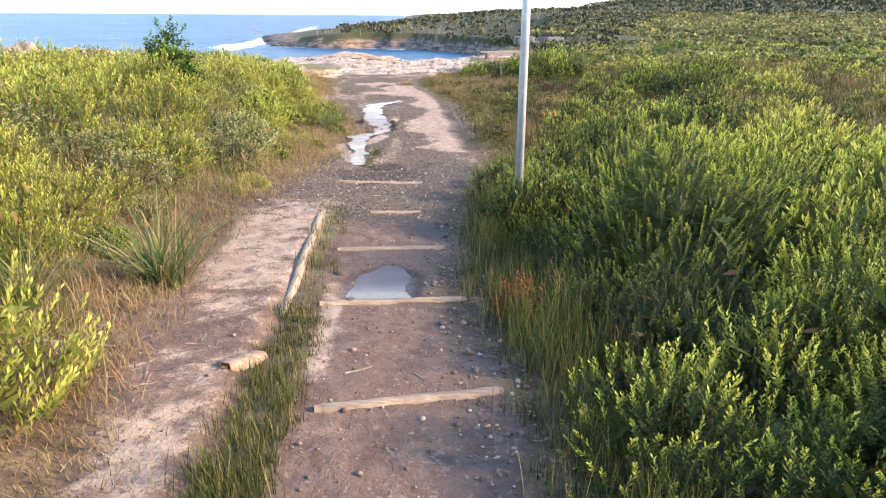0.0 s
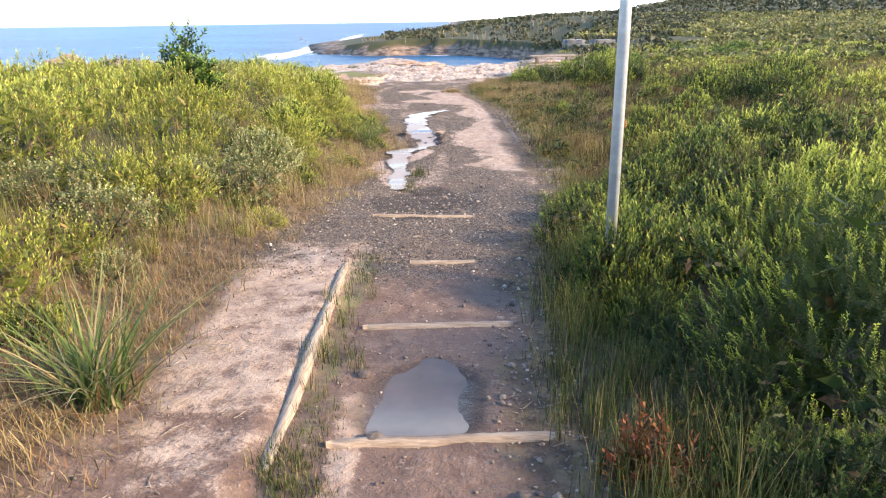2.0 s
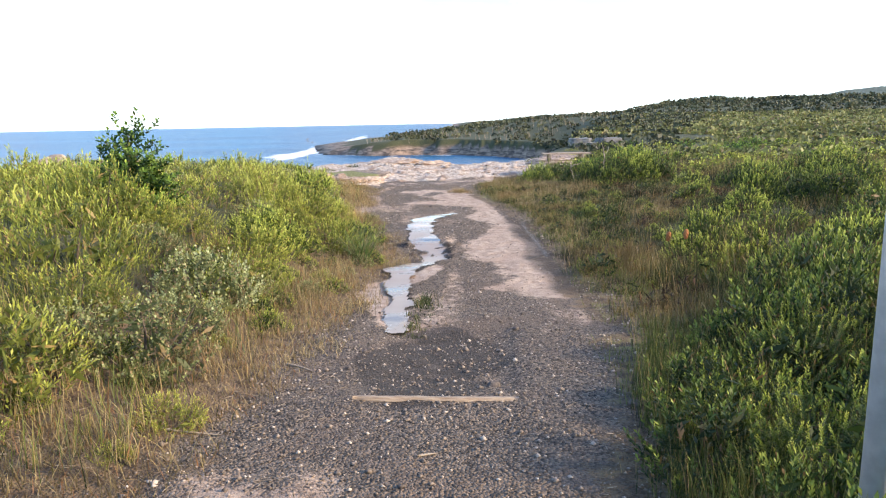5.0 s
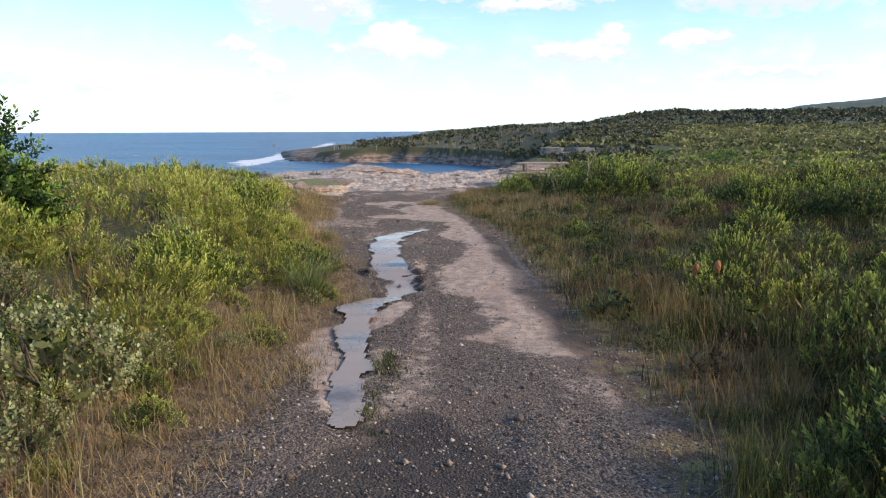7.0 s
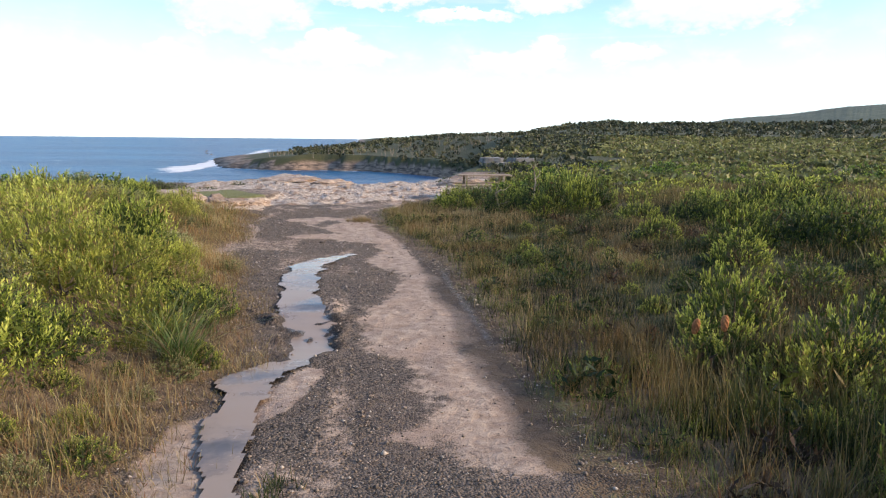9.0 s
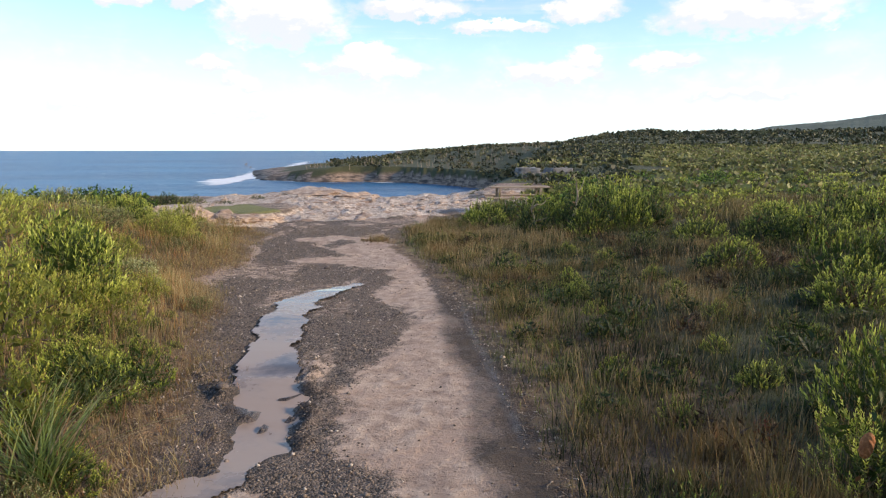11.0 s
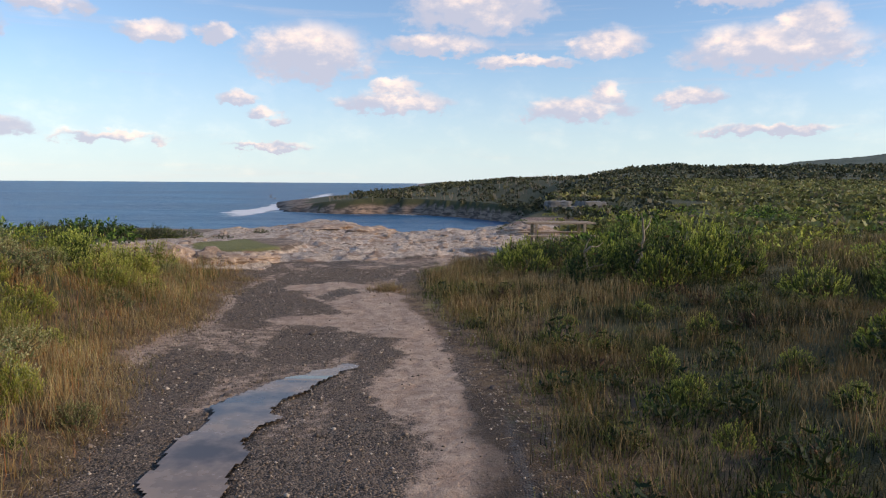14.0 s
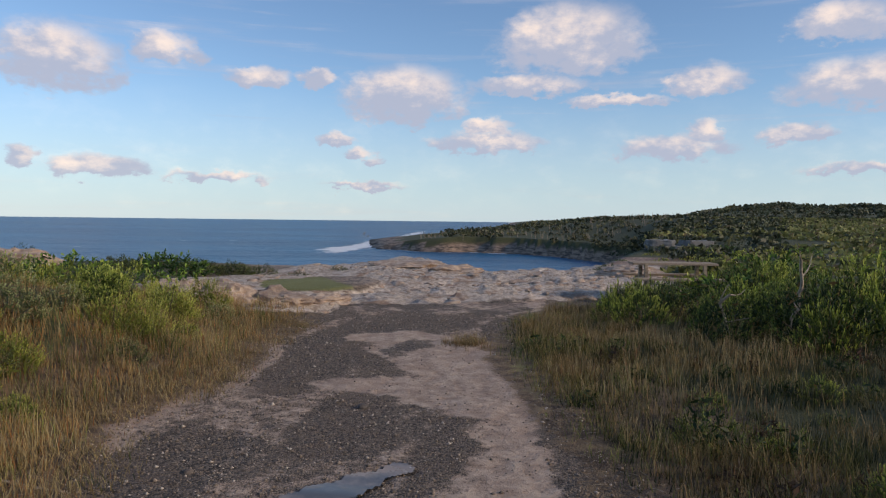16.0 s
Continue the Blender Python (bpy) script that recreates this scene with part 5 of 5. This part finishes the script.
    part("foliage", quick_mesh("foliage", V, F, M_STRAP, tone), thing)
    m = n // 4
    roots = np.concatenate([gen.normal(0, 0.05, (m, 2)), np.zeros((m, 1))], 1)
    V, F, tone = blades(roots, gen.uniform(0.5, 1.0, m) * length, gen.uniform(0.6, 1.0, m) * 0.010, gen.uniform(0.4, 1.0, m), gen.uniform(0.3, 1.0, m), gen, 5)
    part("dead_leaves", quick_mesh("dead_leaves", V, F, M_DRY, tone), thing, "dry straw-coloured outer leaves")
    return thing


tussock = park(make_tussock(150, 0.55, 101, "green strap-leaved tussock with straw tips at the track edge"), -1.85, 4.3, 0, 1.2)
for x, y, size in ((-2.0, 2.55, 0.85), (-2.35, 3.6, 0.8), (-2.2, 13.55, 1.05), (-2.45, 13.95, 0.9)):
    plant(tussock, x, y, 50 * y, size)

# ---- timber steps and edging ----
def make_timber(name, x0, y0, x1, y1, width, height, lift, seed, label, category):
    """A weathered sleeper: a bevelled, unevenly worn bar between two places on the ground."""
    gen = np.random.default_rng(seed)
    n = 26
    a, b = np.array([x0, y0]), np.array([x1, y1])
    d = (b - a) / np.linalg.norm(b - a)
    s = np.array([-d[1], d[0]])
    t = np.linspace(0, 1, n)
    worn = 1 - 0.25 * np.abs(fbm(t * 7, t * 0 + seed, 1.0, 3, seed)) - 0.5 * (t < 0.02) - 0.5 * (t > 0.98)
    rings = []
    z0 = np.interp(t, [0, 1], [float(land(x0, y0)), float(land(x1, y1))]) + lift
    for k in range(n):
        c = a + (b - a) * t[k] + s * 0.012 * float(fbm(np.array(t[k] * 5.0), np.array(1.0 * seed), 1.0, 2, seed + 5))
        w, h = width * 0.5 * worn[k], height * (0.85 + 0.15 * worn[k])
        for u, v in ((-1, -0.6), (-1, 0.78), (-0.72, 1), (0.7, 1), (1, 0.8), (1, -0.6)):
            p = c + s * w * u * (1 + gen.normal(0, 0.012))
            rings.append((p[0], p[1], z0[k] + h * (v - 1) + gen.normal(0, 0.0015)))
    F = [[6 * k + c, 6 * k + (c + 1) % 6, 6 * k + 6 + (c + 1) % 6, 6 * k + 6 + c] for k in range(n - 1) for c in range(6)]
    F += [[0, 1, 4, 5], [1, 2, 3, 4], [6 * n - 6, 6 * n - 1, 6 * n - 2, 6 * n - 5], [6 * n - 5, 6 * n - 2, 6 * n - 3, 6 * n - 4]]
    return tagged(new(name, quick_mesh(name, np.array(rings), np.array(F), M_WOOD_LONG if "edging" in name else M_WOOD)), label, category, "timber steps" if "step" in name else "")


STEP_LABEL = "weathered grey timber step set across the path"
make_timber("timber_step", -0.57, 2.70, 0.29, 2.88, 0.065, 0.11, 0.022, 1, "split weathered timber step set across the path", "step")
make_timber("timber_step", -0.78, 4.06, 0.15, 4.18, 0.06, 0.11, 0.02, 2, STEP_LABEL, "step")
make_timber("timber_step", -0.86, 5.36, 0.02, 5.46, 0.065, 0.11, 0.02, 3, STEP_LABEL, "step")
make_timber("timber_step", -0.72, 6.62, -0.22, 6.65, 0.05, 0.10, 0.016, 4, "worn timber step almost buried in gravel", "step")
make_timber("timber_step", -1.23, 8.02, -0.25, 8.10, 0.045, 0.10, 0.016, 5, "thin bleached timber step sunk in gravel", "step")
make_timber("timber_edging", -0.98, 3.85, -1.19, 6.55, 0.07, 0.16, 0.010, 6, "splintered weathered timber edging along the path", "edging")

# ---- the pole ----
def make_pole(x, y, radius, height):
    thing = tagged(new("steel_pole"), "tall plain galvanised steel pole among the shrubs", "pole")
    thing.matrix_basis = pose(x, y, float(land(x, y)) - 0.02)
    bm = bmesh.new()
    bmesh.ops.create_cone(bm, cap_ends=True, segments=28, radius1=radius, radius2=radius * 0.97, depth=height)
    bmesh.ops.translate(bm, verts=bm.verts, vec=(0, 0, height / 2))
    me = bpy.data.meshes.new("shaft")
    for f in bm.faces:
        f.smooth = len(f.verts) == 4
    bm.to_mesh(me)
    bm.free()
    me.materials.append(M_STEEL)
    part("shaft", me, thing)
    bm = bmesh.new()
    bmesh.ops.create_cone(bm, cap_ends=True, segments=28, radius1=radius * 1.12, radius2=radius * 1.02, depth=0.02)
    bmesh.ops.translate(bm, verts=bm.verts, vec=(0, 0, height + 0.01))
    me = bpy.data.meshes.new("cap")
    bm.to_mesh(me)
    bm.free()
    me.materials.append(M_STEEL)
    part("cap", me, thing)


make_pole(0.68, 6.12, 0.037, 4.2)

# ---- the small coast tree on the bank ----
park(make_shrub("coast_tree", M_TREE, 0.78, 1.45, 430, 13, 0.085, 0.036, 0.2, 0.25, 51, "small dense green coast tree above the bank", "tree", 0.55, 1.1, 22), -4.85, 12.45, 0, 0.93)

# ---- loose things on and beside the track ----
def make_stone(name, radius, seed, mat, squash=(1, 1, 0.6), sub=2, rough=0.25):
    """An uneven stone from a displaced sphere."""
    gen = np.random.default_rng(seed)
    bm = bmesh.new()
    bmesh.ops.create_icosphere(bm, subdivisions=sub, radius=1.0)
    off = Vector(gen.uniform(-50, 50, 3))
    for v in bm.verts:
        d = v.co.normalized()
        k = 1 + rough * noise.noise(d * 1.4 + off) + rough * 0.5 * noise.noise(d * 3.7 + off)
        k = min(k, 1.02 + 0.08 * noise.noise(d * 6 + off))
        v.co = Vector((d.x * squash[0], d.y * squash[1], d.z * squash[2])) * k * radius
    me = bpy.data.meshes.new(name)
    bm.to_mesh(me)
    bm.free()
    me.materials.append(mat)
    return me


def make_ledge(name, w, d, h, seed, label, layers=3, mat=None):
    """A broken sandstone ledge of stacked, cracked beds."""
    gen = np.random.default_rng(seed)
    mat = mat or M_ROCK
    thing = tagged(new(name), label, "rock")
    for k in range(layers):
        bm = bmesh.new()
        bmesh.ops.create_cube(bm, size=1.0)
        bmesh.ops.subdivide_edges(bm, edges=bm.edges, cuts=9, use_grid_fill=True)
        off = Vector(gen.uniform(-50, 50, 3))
        s = 1 - 0.16 * k
        for v in bm.verts:
            co = v.co.copy()
            u = Vector((co.x * w * s, co.y * d * s, co.z * h / layers))
            n = noise.noise(u * 1.6 + off) * 0.16 + noise.noise(u * 5 + off) * 0.05
            v.co = Vector((u.x * (1 + n) + 0.12 * noise.noise(u * 3 + off), u.y * (1 + n), u.z * (1 + 0.4 * n) + h / layers * (k + 0.4) + 0.05 * noise.noise(u * 4 + off)))
        me = bpy.data.meshes.new("rock_bed")
        bm.to_mesh(me)
        bm.free()
        me.materials.append(mat)
        ob = part("rock_bed", me, thing)
        ob.location = (gen.uniform(-0.1, 0.1) * w, gen.uniform(-0.1, 0.1) * d, 0)
    return thing


def make_boulder(name, w, d, h, seed, label, mat):
    """A weathered boulder with worn, flat-lying beds."""
    gen = np.random.default_rng(seed)
    bm = bmesh.new()
    bmesh.ops.create_icosphere(bm, subdivisions=4, radius=1.0)
    off = Vector(gen.uniform(-50, 50, 3))
    for v in bm.verts:
        c = v.co.normalized()
        k = 1 + 0.35 * noise.noise(c * 1.3 + off) + 0.2 * noise.noise(c * 2.9 + off) + 0.08 * noise.noise(c * 7 + off)
        z = c.z * k
        bed = 0.22
        z = 0.45 * z + 0.55 * (math.floor(z / bed) + min(1.0, 2.2 * (z / bed - math.floor(z / bed)))) * bed
        notch = 1 - 0.10 * (0.5 + 0.5 * math.sin(z / bed * 6.283))
        v.co = Vector((c.x * k * w * notch, c.y * k * d * notch, z * h))
    me = bpy.data.meshes.new(name)
    bm.to_mesh(me)
    bm.free()
    me.materials.append(mat)
    return tagged(new(name, me), label, "rock")


LEDGE = "weathered layered sandstone boulder at the end of the track"
for x, y, w, d, h, turn, k in ((-6.3, 27.8, 0.62, 0.45, 0.34, 15, 1), (-5.3, 28.1, 0.55, 0.4, 0.22, -10, 2), (-7.3, 28.3, 0.6, 0.5, 0.36, 30, 3), (-4.6, 28.7, 0.5, 0.35, 0.16, 50, 4), (-5.8, 28.8, 0.45, 0.4, 0.24, 70, 5),
                               (-5.0, 38.2, 1.3, 0.8, 0.22, 5, 6), (-3.2, 37.5, 1.0, 0.6, 0.24, 5, 7), (2.6, 39.6, 1.1, 0.6, 0.3, -8, 8), (-17.5, 35.5, 1.4, 0.8, 0.55, 12, 9), (-21, 36, 1.2, 0.7, 0.6, 0, 10), (-8.4, 29.0, 0.5, 0.5, 0.3, 80, 11)):
    rock = make_boulder("boulder", w, d, h, 200 + k, LEDGE, M_ROCK)
    rock.matrix_basis = pose(x, y, float(land(x, y)) + 0.1 * h, 0, 0, turn)
for x, y, w, h, k in ((6.6, 59, 1.8, 0.7, 1), (8.9, 60.5, 2.0, 0.55, 2)):
    ledge = make_ledge("rock_outcrop", w, 1.6, h, 220 + k, "grey rock outcrop among the distant heath", 2, M_CONCRETE)
    ledge.matrix_basis = pose(x, y, float(land(x, y)) - 0.05, 0, 0, 9 * k)


def pebbles():
    gen = np.random.default_rng(61)
    n = 90000
    y = gen.uniform(1.2, 28, n)
    x = gen.uniform(-4.4, 1.0, n)
    inside = (side_left(x, y) < 0.05) & (side_right(x, y) < 0.15)
    on_sand = ((x > np.interp(y, *SAND_LEFT)) & (x < np.interp(y, *SAND_RIGHT)) & (y > 11) & (y < 21.5)) | (chain_distance(x, y, ISLE) < 0) | (chain_distance(x, y, SILT) < 0)
    chance = np.where(y < 6.2, np.where(x < -0.9, 0.05, np.where(side_right(x, y) > -0.25, 0.7, 0.14)), np.where(on_sand, 0.06, 0.85))
    ok = inside & (gen.uniform(0, 1, n) < chance) & (pool_depth(x, y) > -0.02)
    x, y = x[ok], y[ok]
    n = len(x)
    r = (gen.gamma(1.7, 0.0026, n) + 0.0032) * np.where((y < 6.4) & (side_right(x, y) > -0.3), 1.3, 1.0)
    z = land(x, y)
    octa = np.array([[1, 0, 0], [0, 1, 0], [-1, 0, 0], [0, -1, 0], [0, 0, 0.75], [0, 0, -0.6]])
    stretch = gen.uniform(0.6, 1.3, (n, 6, 1))
    ang = gen.uniform(0, 6.28, n)
    ca, sa = np.cos(ang)[:, None], np.sin(ang)[:, None]
    v = octa[None] * stretch
    V = np.stack([v[..., 0] * ca - v[..., 1] * sa, v[..., 0] * sa + v[..., 1] * ca, v[..., 2]], -1) * r[:, None, None]
    V += np.stack([x, y, z + r * 0.25], -1)[:, None]
    tri = np.array([[0, 1, 4], [1, 2, 4], [2, 3, 4], [3, 0, 4], [1, 0, 5], [2, 1, 5], [3, 2, 5], [0, 3, 5]])
    F = (np.arange(n)[:, None, None] * 6 + tri[None]).reshape(-1, 3)
    tagged(new("gravel", quick_mesh("gravel", V.reshape(-1, 3), F, M_STONE)), "loose grey-brown gravel on the track", "gravel", kind="stuff")


def twig_litter():
    gen = np.random.default_rng(62)
    n = 5200
    x, y = gen.uniform(-4.6, 1.2, n), gen.uniform(1.0, 25, n)
    u, v = side_left(x, y), side_right(x, y)
    ok = ((u > -0.75) & (u < 0.6) & ((y < 9) | (u > -0.25))) | ((v > -0.2) & (v < 0.4))
    x, y = x[ok], y[ok]
    n = len(x)
    L = gen.gamma(2.0, 0.022, n) + 0.02
    a = gen.uniform(0, 6.28, n)
    s = np.stack([x, y, land(x, y) + 0.006], -1)
    ex, ey = x + L * np.cos(a), y + L * np.sin(a)
    e = np.stack([ex, ey, land(ex, ey) + gen.uniform(0.003, 0.02, n)], -1)
    V, F = tubes(s, e, 0.0026, 0.0012, gen, 0.08, 2)
    tagged(new("twig_litter", quick_mesh("twig_litter", V, F, M_STICK)), "fine dead twigs and leaf litter at the track edge", "litter", kind="stuff")


def rubble():
    gen = np.random.default_rng(69)
    x, y = gen.uniform(-9, 3, 9000), gen.uniform(26.5, 41, 9000)
    rk, lawn = rock_mask(x, y)
    ok = (rk > 0.3) & (gen.uniform(0, 1, 9000) < 0.13) & (chain_distance(x, y, ROCK_POOL) > 0.1)
    x, y = x[ok], y[ok]
    n = len(x)
    r = gen.gamma(1.6, 0.03, n) + 0.02
    ring = np.array([[math.cos(a), math.sin(a)] for a in np.linspace(0, 2 * np.pi, 6, endpoint=False)])
    low = np.concatenate([ring, np.full((6, 1), -0.5)], 1)
    high = np.concatenate([ring * 0.72, np.full((6, 1), 0.35)], 1)
    v = np.vstack([low, high])[None] * gen.uniform(0.65, 1.35, (n, 12, 1)) * np.stack([gen.uniform(0.8, 1.8, n), gen.uniform(0.7, 1.2, n), gen.uniform(0.3, 0.7, n)], -1)[:, None]
    a = gen.uniform(0, 6.28, n)
    ca, sa = np.cos(a)[:, None], np.sin(a)[:, None]
    V = np.stack([v[..., 0] * ca - v[..., 1] * sa, v[..., 0] * sa + v[..., 1] * ca, v[..., 2]], -1) * r[:, None, None]
    V += np.stack([x, y, land(x, y)], -1)[:, None]
    f = [[k, (k + 1) % 6, 6 + (k + 1) % 6, 6 + k] for k in range(6)] + [[6, 7, 8, 9], [6, 9, 10, 11]]
    F = (np.arange(n)[:, None, None] * 12 + np.array(f)[None]).reshape(-1, 4)
    tagged(new("rock_rubble", quick_mesh("rock_rubble", V.reshape(-1, 3), F, M_ROCK)), "broken sandstone rubble over the rock shelf", "rubble", kind="stuff")


pebbles()
rubble()
twig_litter()


def make_stick(x, y, length, turn, thick, seed):
    gen = np.random.default_rng(seed)
    dx, dy = math.cos(radians(turn)) * length / 2, math.sin(radians(turn)) * length / 2
    s, e = np.array([[x - dx, y - dy, float(land(x - dx, y - dy)) + thick * 0.6]]), np.array([[x + dx, y + dy, float(land(x + dx, y + dy)) + thick * 0.8]])
    V, F = tubes(s, e, thick, thick * 0.5, gen, 0.05, 6)
    return tagged(new("stick", quick_mesh("stick", V, F, M_STICK)), "bleached dead stick lying on the bare earth", "stick", "fallen sticks")


for k, (x, y, length, turn, thick) in enumerate(((-1.9, 3.2, 0.42, 8, 0.012), (-1.5, 3.05, 0.16, 40, 0.006), (-1.72, 2.45, 0.25, 80, 0.008), (-0.42, 3.08, 0.14, 30, 0.006), (-0.1, 3.0, 0.12, -45, 0.005),
                                                 (-1.75, 8.75, 0.28, -35, 0.011), (-2.0, 7.5, 0.35, 5, 0.008), (-0.72, 7.3, 0.1, 25, 0.007), (-0.9, 3.6, 0.1, 60, 0.005), (-3.3, 19.0, 0.5, 15, 0.012), (-2.3, 12.6, 0.3, 20, 0.008))):
    make_stick(x, y, length, turn, thick, 300 + k)
make_timber("timber_stump", -1.05, 3.0, -0.96, 3.27, 0.12, 0.09, 0.028, 63, "pale splintered stump of timber edging in the grass", "stump")
for k, (x, y, r) in enumerate(((-0.75, 4.75, 0.035), (-0.6, 4.12, 0.05), (-0.4, 8.5, 0.045), (0.4, 8.0, 0.04), (-1.75, 15.2, 0.05), (-0.2, 10.1, 0.03), (-2.1, 18.9, 0.035), (-1.9, 21.4, 0.05), (-2.6, 19.6, 0.04), (0.15, 19.2, 0.04))):
    ob = new("stone", make_stone("stone", r, 320 + k, M_STONE))
    ob.matrix_basis = pose(x, y, float(land(x, y)) + 0.2 * r, 0, 0, 40 * k)
    tagged(ob, "rough brown stone lying on the track", "stone", "loose stones")

# russet dying plants by the steps
russet = park(make_shrub("russet_plant", M_RED, 0.14, 0.24, 34, 14, 0.022, 0.007, 0.14, 1.3, 71, "rusty red dying heath plant beside the steps", "plant", branches=6), 0.44, 3.92, 0, 1.4)
for x, y, size in ((0.56, 3.8, 1.5), (0.52, 4.05, 1.3), (0.95, 5.2, 0.6), (1.0, 3.6, 0.5), (2.2, 11.3, 1.1), (2.05, 11.0, 0.8), (1.9, 14.2, 0.9)):
    plant(russet, x, y, 90 * x, size)

# grass mound in the middle of the track end, and weeds along the rut
mound = np.random.default_rng(72).normal((-1.32, 24.7), (0.16, 0.13), (70, 2))
tufts("grass_mound", mound, 12, 0.04, 0.16, 0.005, 0.5, 0.5, M_DRY, "small brown grass mound in the middle of the track", 73)
rut = np.stack([np.random.default_rng(74).normal(-1.12, 0.06, 60), np.random.default_rng(75).uniform(9.9, 11.6, 60)], -1)
tufts("rut_weed", rut, 9, 0.03, 0.11, 0.006, 0.6, 0.6, M_SEDGE, "small green weeds along the wet rut", 76)


# ---- picnic table and dead branch by the far shrubs ----
def box_part(name, size, at, mat, parent, turn=0.0):
    bm = bmesh.new()
    bmesh.ops.create_cube(bm, size=1.0)
    bmesh.ops.scale(bm, vec=size, verts=bm.verts)
    bmesh.ops.bevel(bm, geom=bm.edges, offset=0.006, segments=2, affect="EDGES")
    me = bpy.data.meshes.new(name)
    bm.to_mesh(me)
    bm.free()
    me.materials.append(mat)
    ob = part(name, me, parent)
    ob.matrix_basis = pose(*at, 0, turn, 0)
    return ob


def make_picnic_table(x, y, turn):
    thing = tagged(new("picnic_table"), "brown timber picnic table with fixed benches behind shrubs", "table")
    thing.matrix_basis = pose(x, y, float(land(x, y)) - 0.02, 0, 0, turn)
    for k in range(4):
        box_part("tabletop_plank", (1.8, 0.165, 0.045), (0, -0.255 + 0.17 * k, 0.75), M_WOOD, thing)
    for side in (-1, 1):
        for k in range(2):
            box_part("bench_plank", (1.9, 0.13, 0.045), (0, side * (0.62 + 0.135 * k), 0.45), M_WOOD, thing)
        for e in (-0.62, 0.62):
            box_part("leg", (0.07, 0.09, 0.74), (e, side * 0.3, 0.37), M_WOOD, thing)
            box_part("bench_post", (0.07, 0.09, 0.44), (e, side * 0.68, 0.22), M_WOOD, thing)
    for e in (-0.62, 0.62):
        box_part("crossbar", (0.06, 1.5, 0.09), (e + 0.07, 0, 0.38), M_WOOD, thing)


make_picnic_table(2.45, 31.2, 4)


def make_dead_branch(x, y, height, seed):
    gen = np.random.default_rng(seed)
    thing = tagged(new("dead_branch"), "twisted grey dead branch rising from the shrubs", "branch")
    thing.matrix_basis = pose(x, y, float(land(x, y)) - 0.03)
    p = [np.zeros(3)]
    for k in range(5):
        p.append(p[-1] + np.array([gen.uniform(-0.1, 0.12), gen.uniform(-0.08, 0.08), height / 5]))
    p = np.array(p)
    V, F = tubes(p[:-1], p[1:] + 0.004, 0.022, 0.02, gen, 0.12, 3)
    part("limb", quick_mesh("limb", V, F, M_STICK), thing)
    for k in range(4):
        a = p[2 + k % 4]
        V, F = tubes(a[None], a[None] + gen.normal(0, 0.12, (1, 3)) + np.array([[0.08 * (-1) ** k, 0, 0.14]]), 0.012, 0.005, gen, 0.2, 3)
        part("twig", quick_mesh("twig", V, F, M_STICK), thing)


make_dead_branch(2.75, 24.6, 1.05, 81)
make_dead_branch(1.9, 24.4, 0.6, 82)
